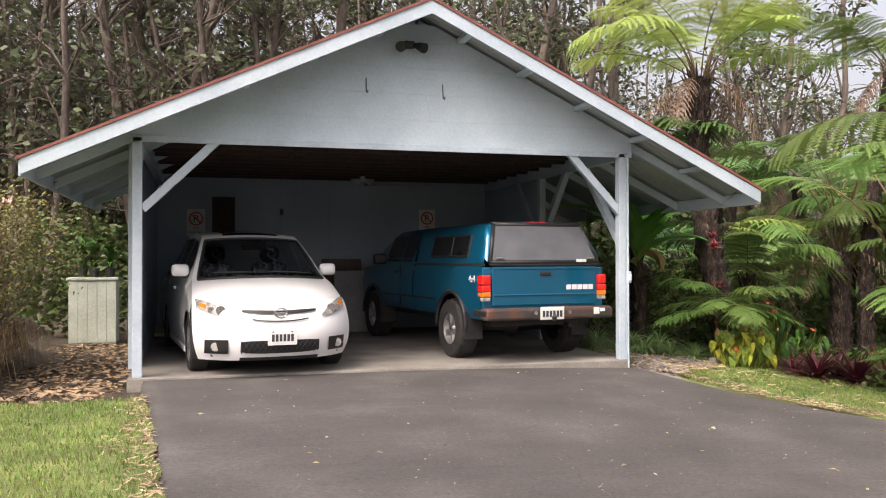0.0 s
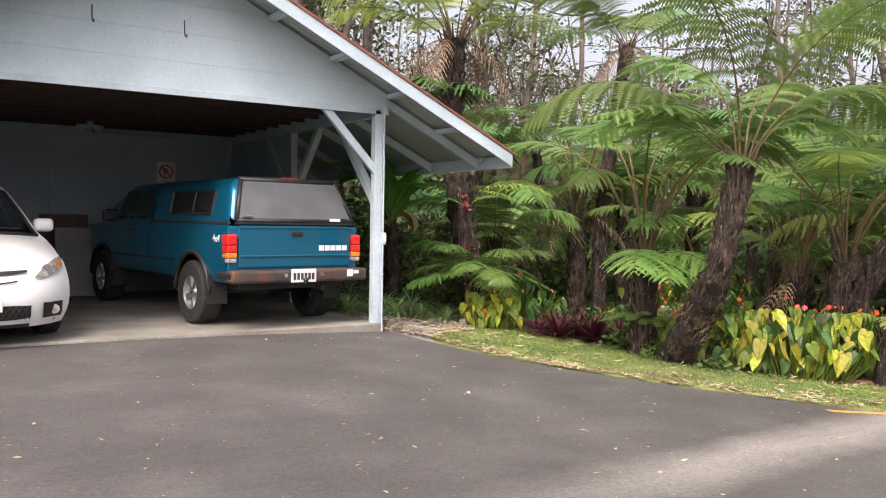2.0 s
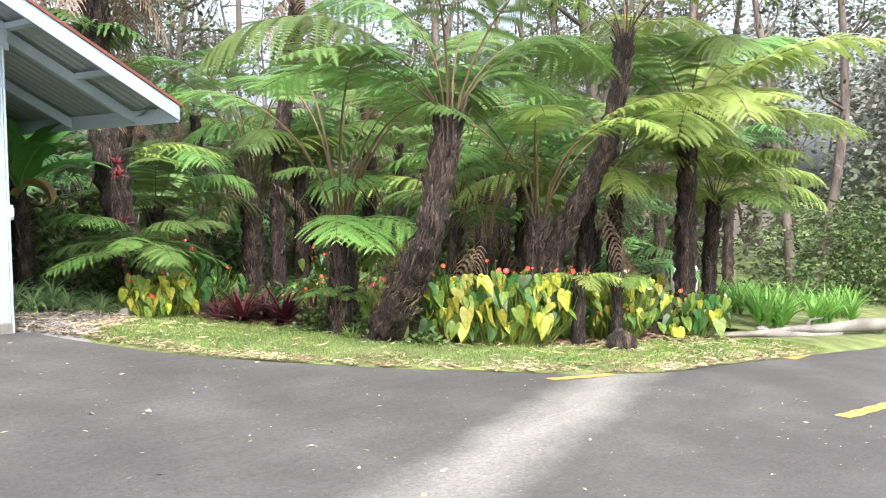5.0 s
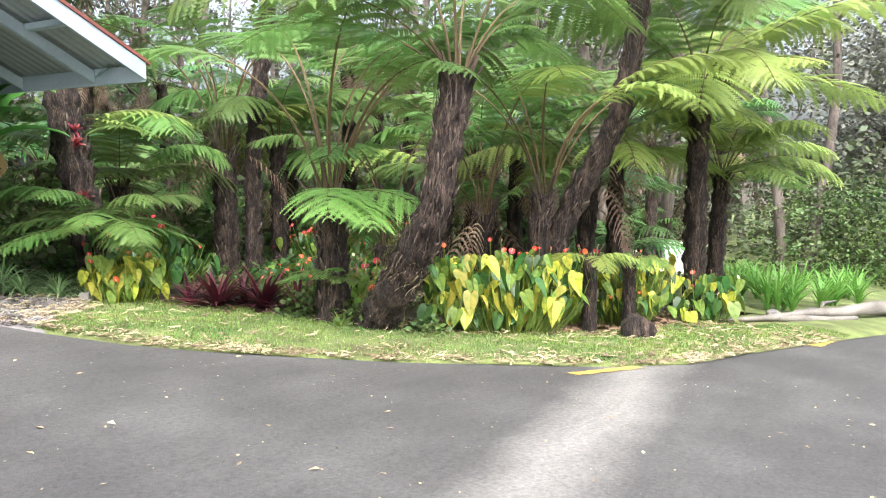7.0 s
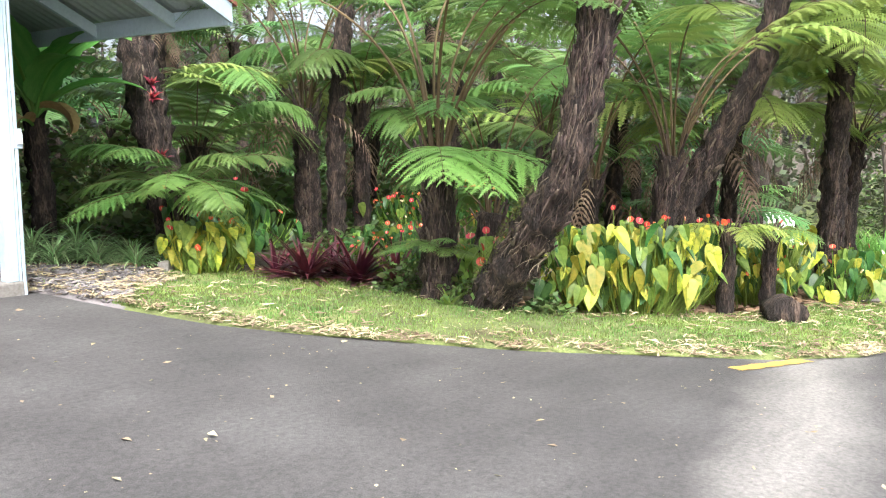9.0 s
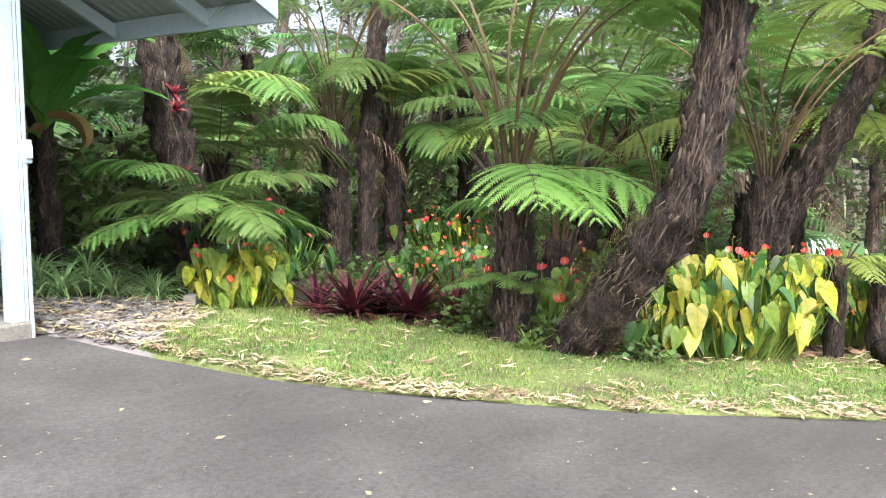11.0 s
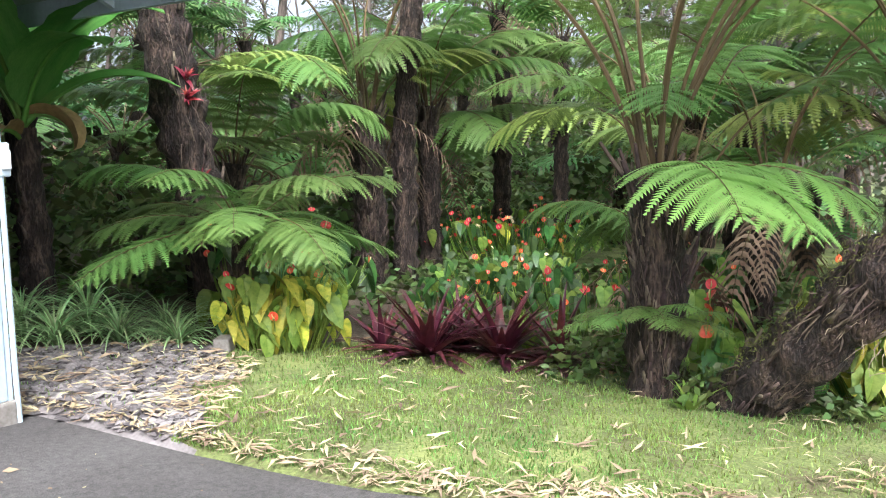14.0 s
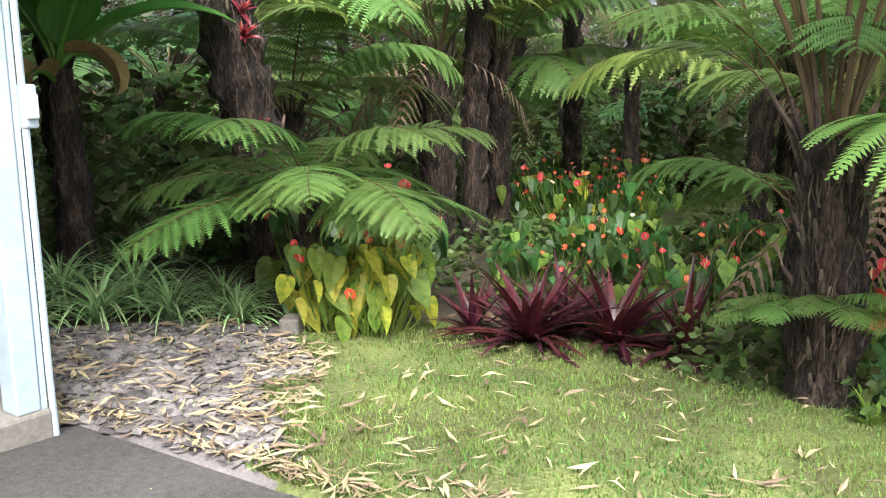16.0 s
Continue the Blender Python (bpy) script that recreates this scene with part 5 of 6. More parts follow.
REED = mat("bright_strap_leaf", (0.12, 0.27, 0.045), (0.2, 0.4, 0.08), 0.45, 2, 8, 0, translucent=0.35, vary=0.2)
BANANA = mat("banana_leaf", (0.1, 0.3, 0.06), (0.22, 0.48, 0.12), 0.35, 2, 30, 0.15, translucent=0.55, stretch=(1, 6, 1))
BANANA_DRY = mat("dry_banana_leaf", (0.2, 0.13, 0.05), (0.42, 0.28, 0.12), 0.8, 4, 30, 0.3)
ROCK = mat("grey_gravel", (0.085, 0.075, 0.073), (0.22, 0.197, 0.195), 0.9, 3, 50, 0.5, vary=0.5, island=True)
LOGWOOD = mat("weathered_log_wood", (0.09, 0.075, 0.065), (0.26, 0.23, 0.2), 0.85, 2, 40, 0.6, stretch=(0.4, 2, 2))
MOSS = mat("moss_and_earth", (0.03, 0.022, 0.015), (0.09, 0.1, 0.025), 0.95, 6, 60, 0.8, dist=0.03)
YELLOW = mat("yellow_road_paint", (0.36, 0.22, 0.05), (0.5, 0.32, 0.085), 0.8, 5, 50, 0.2)
PALE_GREEN = mat("pale_green_paint", (0.3, 0.33, 0.27), (0.46, 0.5, 0.42), 0.7, 3, 30, 0.25)
SACK = mat("yellow_white_sack", (0.55, 0.55, 0.3), (0.7, 0.7, 0.6), 0.6, 3, 30, 0.3)
GREY_BOARD = mat("grey_board", (0.22, 0.22, 0.22), (0.34, 0.34, 0.33), 0.7, 2, 30, 0.2)
BROWN_BOARD = mat("brown_board", (0.09, 0.065, 0.05), (0.16, 0.12, 0.095), 0.75, 3, 50, 0.2)
STRAW_GRASS = mat("dry_grass", (0.13, 0.085, 0.045), (0.34, 0.25, 0.14), 0.8, 3, 20, 0, vary=0.5, island=True)
WHITE_POT = mat("white_plastic", (0.75, 0.75, 0.74), (0.82, 0.82, 0.81), 0.45, 3, 30, 0)


def lawn_and_gravel():
    s, gr = Shape(), Shape()
    xs = [5.705, 5.76] + [5.82 + 0.06 * i for i in range(60)] + [9.4 + 0.12 * i for i in range(56)]
    rows = []
    for x in xs:
        a, b = edge_y(max(x, 5.8)) + 0.01, bed_y(x) + 0.25
        rows.append([(x + 0.03 * math.sin(j * 2.3 + x * 5) * (j == 0), y, swell(x, y) - 0.012 * (j == 0) + 0.01 * (j > 0) * noise.noise((x * 5, y * 5, 1))) for j, y in enumerate([a, a + 0.012] + [a + (b - a) * k / 23 for k in range(1, 24)])])
    fg = []
    for i in range(len(rows) - 1):
        fg.append([is_gravel(rows[i][j][0], rows[i][j][1]) for j in range(24)])
    s.grid(rows, skip=lambda i, j: fg[i][j])
    gr.grid(rows, skip=lambda i, j: not fg[i][j])
    solid("lawn", s, TURF, "short mossy grass strip with fallen bamboo leaves", "lawn", "structure", smooth=True)
    solid("gravel_bed", gr, ROCK, "grey gravel beside the carport post", "gravel", "structure", smooth=True)
    r = random.Random(61)
    # stones
    st = Shape()
    for _ in range(4400):
        x, y = r.uniform(5.71, 7.4), r.uniform(-1.0, 1.25)
        if not is_gravel(x, y) or y > bed_y(x) + 0.15 or y < edge_y(max(x, 5.81)) - 0.03:
            continue
        k = r.uniform(0.014, 0.04)
        c = Vector((x, y, swell(x, y) + k * 0.25))
        ax = [Vector((k * r.uniform(0.7, 1.5), 0, 0)), Vector((0, k * r.uniform(0.6, 1.2), 0)), Vector((0, 0, k * r.uniform(0.25, 0.5)))]
        q = Euler((r.uniform(-0.4, 0.4), r.uniform(-0.4, 0.4), r.uniform(0, 6))).to_matrix()
        ax = [q @ v for v in ax]
        st.add([c + ax[0], c - ax[0], c + ax[1], c - ax[1], c + ax[2], c - ax[2]], [(0, 2, 4), (2, 1, 4), (1, 3, 4), (3, 0, 4), (2, 0, 5), (1, 2, 5), (3, 1, 5), (0, 3, 5)])
    solid("gravel", st, ROCK, "loose grey gravel stones", "gravel", "stuff")

    def blades(n, pick, h, name, mt, label):
        b = Shape()
        for _ in range(n):
            p = pick()
            if p is None:
                continue
            x, y, z = p
            a, k = r.uniform(0, 6.283), h * r.uniform(0.5, 1.3)
            dx, dy = math.cos(a), math.sin(a)
            w = 0.003 + k * 0.04
            lx, ly = r.uniform(-0.6, 0.6) * k, r.uniform(-0.6, 0.6) * k
            b.add([(x - dx * w, y - dy * w, z - 0.004), (x + dx * w, y + dy * w, z - 0.004), (x + lx, y + ly, z + k)], [(0, 1, 2)])
        solid(name, b, mt, label, "grass", "stuff")

    def pick_right():
        x = 5.85 + 7 * r.random() ** 1.6
        y = edge_y(x) + (bed_y(x) + 0.15 - edge_y(x)) * (0.03 + 0.97 * r.random())
        if is_gravel(x, y) and r.random() < 0.93:
            return None
        if noise.noise((x * 1.6, y * 1.6, 3)) < -0.28 and r.random() < 0.7:
            return None
        return (x, y, swell(x, y))

    def pick_left():
        x, y = r.uniform(-2.6, 0.45), r.uniform(-5.6, -1.3)
        if x > 0.02 - 0.085 * y + 0.05 * math.sin(y * 9):
            return None
        return (x, y, ground_z(x, y) + 0.015)

    blades(70000, pick_right, 0.024, "grass", GRASS, "short green grass blades of the lawn strip")
    blades(20000, pick_left, 0.032, "grass", GRASS, "short green grass at the side of the driveway")
    rows = [[(x, y, ground_z(x, y) + 0.006 + 0.012 * noise.noise((x * 3, y * 3, 0))) for x in [-14 + 0.0 * y] + [-6 + 0.25 * i for i in range(25)] + [0.06 - 0.085 * y + 0.02 * math.sin(y * 9)]] for y in [-1.3 - 0.15 * i for i in range(34)]]
    solid("lawn", Shape().grid(rows), TURF, "short grass by the driveway's edge", "lawn", "structure", smooth=True)
    # far lawn beyond the border
    rows = [[(x, y, ground_z(x, y) + 0.02) for x in [14 + 1.5 * i for i in range(40)]] for y in [-6.2 + 0.9 * i for i in range(16)]]
    solid("lawn", Shape().grid(rows), TURF, "open lawn beyond the fern border", "lawn", "structure", smooth=True)

    def litter(n, pick, name, label, mt, size=(0.04, 0.12), lift=0.01, slim=0.06):
        d = Shape()
        for _ in range(n):
            p = pick()
            if p is None:
                continue
            x, y, z = p
            a, k = r.uniform(0, 6.283), r.uniform(*size)
            u, v = Vector((math.cos(a), math.sin(a), r.uniform(-0.15, 0.15))), Vector((-math.sin(a), math.cos(a), r.uniform(-0.5, 0.5)))
            w = k * slim * r.uniform(0.7, 1.4)
            c = Vector((x, y, z + lift + r.uniform(0, 0.012)))
            bend = Vector((0, 0, r.uniform(-0.1, 0.15) * k))
            d.add([c - u * k * 0.5, c - u * k * 0.1 + v * w + bend, c + u * k * 0.5, c - u * k * 0.1 - v * w + bend], [(0, 1, 2, 3)])
        solid(name, d, mt, label, "leaf litter", "stuff")

    def pick_rim():
        x = 5.74 + 6.6 * r.random() ** 1.5
        w = abs(r.gauss(0, 0.16)) * (1.3 + noise.noise((x * 2.2, 0, 7)) * 1.6)
        if noise.noise((x * 6, w * 9, 2)) < -0.15:
            return None
        y = edge_y(max(x, 5.81)) - 0.035 + w
        return (x, y, swell(x, y))

    litter(4300, pick_rim, "dry_leaves", "pale dry bamboo leaves along the lawn's edge", STRAW, (0.035, 0.13), 0.016, 0.06)
    litter(1500, pick_right, "dry_leaves", "pale dry bamboo leaves strewn on the lawn", STRAW, (0.04, 0.15), 0.022, 0.055)

    def pick_gravel():
        x, y = r.uniform(5.85, 7.4), r.uniform(-0.9, 1.2)
        return (x, y, swell(x, y) + 0.015) if is_gravel(x, y) and y < bed_y(x) + 0.1 and y > edge_y(max(x, 5.81)) else None

    litter(560, pick_gravel, "dry_leaves", "pale dry leaves on the gravel", STRAW, (0.04, 0.14), 0.02, 0.07)

    def pick_mix():
        x, y = r.uniform(5.95, 7.1), r.uniform(-1.0, 0.2)
        d = y - (-0.75 + 0.81 * (x - 5.95))
        return (x, y, swell(x, y)) if abs(d) < 0.2 and y > edge_y(x) else None

    litter(900, pick_mix, "dry_leaves", "drift of dry leaves between gravel and grass", STRAW, (0.04, 0.15), 0.02, 0.06)

    def pick_path():
        x, y = r.uniform(-1.9, -0.12), r.uniform(-1.6, 4.4)
        return (x, y, ground_z(x, y) - 0.03)

    litter(2200, pick_path, "leaf_litter", "brown fallen leaves on the path beside the carport", mat("brown_litter", (0.16, 0.1, 0.06), (0.4, 0.29, 0.18), 0.85, 5, 30, 0.1), (0.05, 0.13), 0.01, 0.2)

    def pick_left_rim():
        y = r.uniform(-5.5, -1.2)
        x = 0.06 - 0.085 * y - abs(r.gauss(0, 0.12))
        return (x, y, ground_z(x, y) + 0.01)

    litter(700, pick_left_rim, "dry_leaves", "pale dry leaves along the driveway's edge", STRAW)

    def pick_drive():
        x, y = r.uniform(0.6, 9), r.uniform(-8, -0.3)
        return (x, y, ground_z(x, y)) if y < edge_y(max(x, 5.81)) and x > 0.3 - 0.085 * y else None

    litter(260, pick_drive, "dry_leaves", "bits of dry leaf scattered on the asphalt", STRAW, (0.015, 0.06), 0.003, 0.2)
    litter(900, pick_drive, "dry_leaves", "tiny pale specks of debris on the asphalt", STRAW, (0.006, 0.02), 0.002, 0.35)

    def pick_under():
        x = r.uniform(8.2, 13)
        y = bed_y(x) + r.uniform(-0.1, 0.9)
        return (x, y, ground_z(x, y) + 0.0)

    litter(1500, pick_under, "leaf_litter", "brown dead leaves under the border plants", mat("dead_leaf_brown", (0.1, 0.06, 0.04), (0.32, 0.2, 0.12), 0.85, 5, 30, 0.1), (0.06, 0.16), 0.0, 0.25)


lawn_and_gravel()


# ---- leafy plants ----
def heart_mesh(name, mt, fold=0.25, curl=0.25):
    """A hanging heart-shaped leaf of unit length: its tip points down, its face looks along +x."""
    half = [(0.0, 0.02), (0.15, 0.15), (0.27, 0.11), (0.33, -0.05), (0.32, -0.24), (0.26, -0.47), (0.16, -0.7), (0.06, -0.88), (0.0, -1.0)]
    s = Shape()
    def pt(y, z, q):
        return (curl * 0.5 * (z * z) * -0.8 + fold * abs(y), y * q, z)
    mid = [pt(0, z, 1) for _, z in half]
    for sg in (-1, 1):
        row = [pt(w, z, sg) for w, z in half]
        inner = [tuple((a + b) / 2 + (0.012 if k == 0 else 0) for k, (a, b) in enumerate(zip(p, q))) for p, q in zip(row, mid)]
        s.grid([mid, inner, row] if sg > 0 else [row, inner, mid])
    return s.mesh(name, mt, True)


HEARTS = {k: [heart_mesh("leaf", m, f, c) for f, c in ((0.35, 0.4), (0.15, 0.2), (0.5, 0.7), (0.6, 0.3))] for k, m in (("green", LEAFY), ("yellow", LEAF_YELLOW), ("lime", LEAF_LIME))}


def flower_mesh(mt):
    s = Shape()
    n = 12
    rim = []
    for i in range(n):
        a = 2 * math.pi * i / n
        q = 0.5 * (1 + 0.25 * math.cos(a)) * (0.85 if i == n // 2 else 1)
        rim.append((0.12 * math.sin(a) ** 2, math.sin(a) * q, math.cos(a) * q * 0.95))
    s.add([(0, 0, 0)] + rim, [(0, 1 + i, 1 + (i + 1) % n) for i in range(n)])
    s.tube([(0.02, 0, -0.1), (0.2, 0, 0.15), (0.28, 0, 0.42)], [0.06, 0.06, 0.03], 6, slot=1)
    return s.mesh("flower", [mt, SPADIX])


FLOWERS = {"red": flower_mesh(FLOWER), "pale": flower_mesh(FLOWER_PALE)}


def anthurium(x, y, rx, ry, turn, h, leaves, mix, flowers, seed, label, size=0.2, pale=0.0, face=-130):
    """A clump of hanging heart leaves: mix is the share of green, lime and yellow ones; leaves lean towards face."""
    r = random.Random(seed)
    z0 = ground_z(x, y) - 0.05
    t = thing("anthurium_plant", label, "flowering plant", Matrix.Translation((x, y, z0)))
    stems = Shape()
    ct, sn = math.cos(radians(turn)), math.sin(radians(turn))
    for i in range(leaves + flowers):
        fl = i >= leaves
        a = r.uniform(0, 6.283)
        f = math.sqrt(r.random())
        z = h * (r.uniform(0.32, 1.0) if not fl else r.uniform(0.45, 1.12))
        u, v = math.cos(a) * rx * f, math.sin(a) * ry * f * (1.1 - 0.3 * z / h)
        px, py = u * ct - v * sn, u * sn + v * ct
        head = radians(face + r.gauss(0, 65))
        tilt = radians(r.uniform(-55, 8))
        k = size * r.uniform(0.65, 1.25) * (0.32 if fl else 1)
        if fl:
            z += 0.05
            tilt = radians(r.uniform(-60, 10))
        m = Matrix.Translation((px, py, z)) @ Euler((radians(r.uniform(-25, 25)), tilt, head)).to_matrix().to_4x4() @ Matrix.Scale(k, 4)
        stems.tube([(px * 0.6, py * 0.6, 0), (px * 0.9, py * 0.9, z * 0.6), (px, py, z)], [0.006, 0.005, 0.004], 4, False)
        if fl:
            part("flower", FLOWERS["pale" if r.random() < pale else "red"], None, t, "glossy heart-shaped flower with a spike", at=m)
        else:
            w = r.random()
            key = "green" if w < mix[0] else "lime" if w < mix[0] + mix[1] else "yellow"
            part("leaf", r.choice(HEARTS[key]), None, t, at=m)
    part("stem", stems, LEAF_LIME, t)


anthurium(7.5, 0.2, 0.4, 0.26, -40, 0.52, 120, (0.08, 0.42, 0.5), 14, 71, "lime and yellow anthurium with orange flowers by the gravel", 0.165)
anthurium(8.05, 0.75, 0.5, 0.4, -40, 0.75, 50, (0.8, 0.2, 0.0), 10, 72, "green anthurium with red flowers under a fern", 0.2)
anthurium(9.45, -3.1, 0.95, 0.42, -33, 0.82, 300, (0.22, 0.4, 0.38), 24, 73, "tall yellowing anthurium bank by the leaning fern", 0.185)
anthurium(11.2, -3.55, 0.95, 0.42, -20, 0.8, 230, (0.25, 0.4, 0.35), 36, 74, "yellow-green anthurium bank with pale and red flowers", 0.165, 0.4)
anthurium(12.6, -4.2, 0.6, 0.4, -20, 0.6, 60, (0.3, 0.4, 0.3), 8, 75, "yellow-green anthurium at the border's end", 0.2, 0.5)
anthurium(8.75, -1.95, 0.35, 0.3, 0, 0.55, 36, (0.3, 0.7, 0.0), 9, 76, "lime anthurium with pink-red flowers behind the leaning trunk", 0.24)
anthurium(9.3, -1.05, 0.7, 0.4, -30, 0.46, 80, (0.55, 0.45, 0.0), 16, 77, "green anthurium with bright red flowers behind the maroon plants", 0.16)
anthurium(10.9, 0.6, 1.3, 0.9, 20, 0.36, 130, (0.85, 0.15, 0.0), 24, 78, "dark green anthurium bed with scattered red flowers", 0.18, 0.15)
anthurium(13.4, 1.9, 1.9, 1.1, 10, 0.72, 220, (0.7, 0.25, 0.05), 110, 79, "anthurium bed thick with orange-red flowers", 0.17, 0.1)
anthurium(9.6, 0.3, 0.8, 0.5, 20, 0.24, 60, (0.75, 0.25, 0.0), 9, 81, "green anthurium filling the bed behind the maroon plants", 0.15)
anthurium(11.6, -0.8, 1.2, 0.7, 10, 0.55, 90, (0.8, 0.2, 0.0), 16, 82, "dark green anthurium with a few red flowers in the shade", 0.18)
anthurium(9.1, 1.6, 0.9, 0.5, 10, 0.45, 70, (0.9, 0.1, 0.0), 6, 80, "dark green anthurium in the shade", 0.22)


def strap_mesh(name, mt, a0, a1, width, seg=7, channel=0.3):
    """A strap leaf of unit length that arches from a0 to a1 degrees above level along x."""
    s = Shape()
    p, l, c, q = Vector((0, 0, 0)), [], [], []
    for i in range(seg + 1):
        f = i / seg
        a = radians(a0 + (a1 - a0) * f)
        w = width * (1 - f ** 2.5) * (0.7 + 0.3 * math.sin(math.pi * min(1, f * 1.5)))
        up = Vector((-math.sin(a), 0, math.cos(a)))
        c.append(p.copy())
        l.append(p + Vector((0, w, 0)) + up * w * channel)
        q.append(p - Vector((0, w, 0)) + up * w * channel)
        p = p + Vector((math.cos(a), 0, math.sin(a))) / seg
    s.grid([l, c, q])
    return s.mesh(name, mt, True)


def rosette(name, x, y, z, meshes, count, ln, seed, label, category, tilt=(-20, 25), group=""):
    r = random.Random(seed)
    t = thing(name, label, category, Matrix.Translation((x, y, z)), group)
    for i in range(count):
        a = 137.5 * i + r.uniform(-15, 15)
        m = Euler((0, radians(-r.uniform(*tilt)), radians(a))).to_matrix().to_4x4() @ Matrix.Scale(ln * r.uniform(0.7, 1.15), 4)
        part("leaf", r.choice(meshes), None, t, at=m)
    return t


BROM = [strap_mesh("leaf", MAROON, 58, 20, 0.055), strap_mesh("leaf", MAROON, 35, -12, 0.06), strap_mesh("leaf", MAROON, 75, 50, 0.05), strap_mesh("leaf", MAROON, 20, -5, 0.055)]
for i, (x, y, n, ln) in enumerate(((8.05, -0.52, 80, 0.58), (8.36, -0.86, 80, 0.6), (8.5, -1.2, 60, 0.52), (7.98, -0.2, 30, 0.42), (8.38, -0.55, 40, 0.5))):
    rosette("bromeliad", x, y, ground_z(x, y) - 0.02, BROM, n, ln, 90 + i, "dark maroon bromeliad with stiff strap leaves", "bromeliad", (-34, 14), "maroon bromeliads")
SPIDER = [strap_mesh("leaf", STRIPED, 65, -65, 0.016), strap_mesh("leaf", STRIPED, 48, -80, 0.015), strap_mesh("leaf", STRIPED, 80, -30, 0.015)]
for i, (x, y, k) in enumerate(((6.35, 1.45, 0.42), (6.65, 1.25, 0.45), (6.95, 1.05, 0.4), (7.15, 0.75, 0.36), (6.25, 1.9, 0.45), (6.7, 1.7, 0.45), (7.0, 1.45, 0.5), (7.3, 1.05, 0.36), (6.1, 1.6, 0.35))):
    rosette("spider_plant", x, y, ground_z(x, y) - 0.03, SPIDER, 105, k * 1.25, 110 + i, "spider plant with arching white-striped leaves", "plant", (-15, 15), "spider plants by the gravel")
LIME = [strap_mesh("leaf", LEAF_LIME, 72, 25, 0.1), strap_mesh("leaf", LEAF_LIME, 50, -10, 0.11)]
rosette("nest_fern", 7.93, -2.2, ground_z(7.93, -2.2) - 0.02, LIME, 14, 0.27, 119, "small lime-green rosette at the foot of the fern", "fern", (-12, 14))
REEDS = [strap_mesh("leaf", REED, 82, 25, 0.03), strap_mesh("leaf", REED, 70, -10, 0.03)]
rr_ = random.Random(120)
for i in range(34):
    x = rr_.uniform(14.2, 19)
    y = -3.2 - rr_.random() * (1.5 + 0.3 * (x - 14))
    rosette("daylily", x, y, ground_z(x, y), REEDS, 26, 0.72, 130 + i, "bright green strap-leaved lily clump", "plant", (-10, 12), "lily clumps beyond the border")
EPI = [strap_mesh("leaf", mat("red_bract", (0.13, 0.012, 0.016), (0.26, 0.03, 0.035), 0.35, 5, 20, 0, vary=0.2), 60, 0, 0.12)]

for i, (x, y, z) in enumerate(EPI_SPOTS):
    t = rosette("red_bromeliad", x, y, z, EPI, 12, 0.14, 170 + i, "small red bromeliad growing on the fern trunk", "bromeliad", (-20, 40), "red bromeliads on the trunk")
    t.rotation_euler = (radians(55), 0, radians(-30))


def banana(x, y):
    z = ground_z(x, y) - 0.05
    t = thing("banana_plant", "young banana plant with broad green leaves and one dried leaf", "banana plant", Matrix.Translation((x, y, z)))
    part("trunk", trunk_shape([(0, 0, 0), (0.02, 0.02, 0.7), (0, 0.05, 1.35)], 0.12, 0.09, 5, 60), [BARK, FIBRE], t, smooth=True)
    r = random.Random(140)

    def leaf(a0, a1, w, mt, ln, curl):
        s = Shape()
        p, rows, seg = Vector((0, 0, 0)), [], 18
        mid = []
        for i in range(seg + 1):
            f = i / seg
            a = radians(a0 + (a1 - a0) * f ** 1.2)
            ww = 0.02 if f < 0.16 else w * math.sin(math.pi * min(1, 0.12 + 0.88 * (f - 0.16) / 0.84)) ** 0.55
            up = Vector((-math.sin(a), 0, math.cos(a)))
            row = []
            for q in (-1, -0.6, -0.2, 0, 0.2, 0.6, 1):
                row.append(p + Vector((0, ww * q * (1 - 0.15 * (i % 3 == 0) * abs(q)), 0)) + up * (abs(q) * ww * curl))
            rows.append(row)
            mid.append(p.copy())
            p = p + Vector((math.cos(a), 0, math.sin(a))) * (ln / seg)
        s.grid(rows)
        s.tube(mid, [0.022 * (1 - 0.8 * i / seg) for i in range(seg + 1)], 5, slot=1)
        return s.mesh("leaf", [mt, REED], True)

    for a, a0, a1, ln, w in ((-20, 75, -5, 1.7, 0.26), (-75, 70, -25, 1.6, 0.25), (40, 72, -10, 1.7, 0.27), (100, 65, -30, 1.6, 0.25), (160, 70, -20, 1.7, 0.26), (210, 75, 0, 1.5, 0.24), (265, 60, -30, 1.4, 0.23), (-45, 48, -30, 1.2, 0.2)):
        part("leaf", leaf(a0, a1, w, BANANA, ln, r.uniform(0.1, 0.35)), None, t, at=pose(0, 0.05, 1.35, 0, 0, a))
    part("leaf", leaf(20, -110, 0.15, BANANA_DRY, 0.5, 0.6), None, t, "dried brown hanging leaf", at=pose(0, 0.05, 1.42, 0, 0, -48))
    part("leaf", leaf(30, -85, 0.1, BANANA_DRY, 0.8, 0.8), None, t, "dried brown hanging leaf", at=pose(0, 0.05, 1.25, 0, 0, -140))


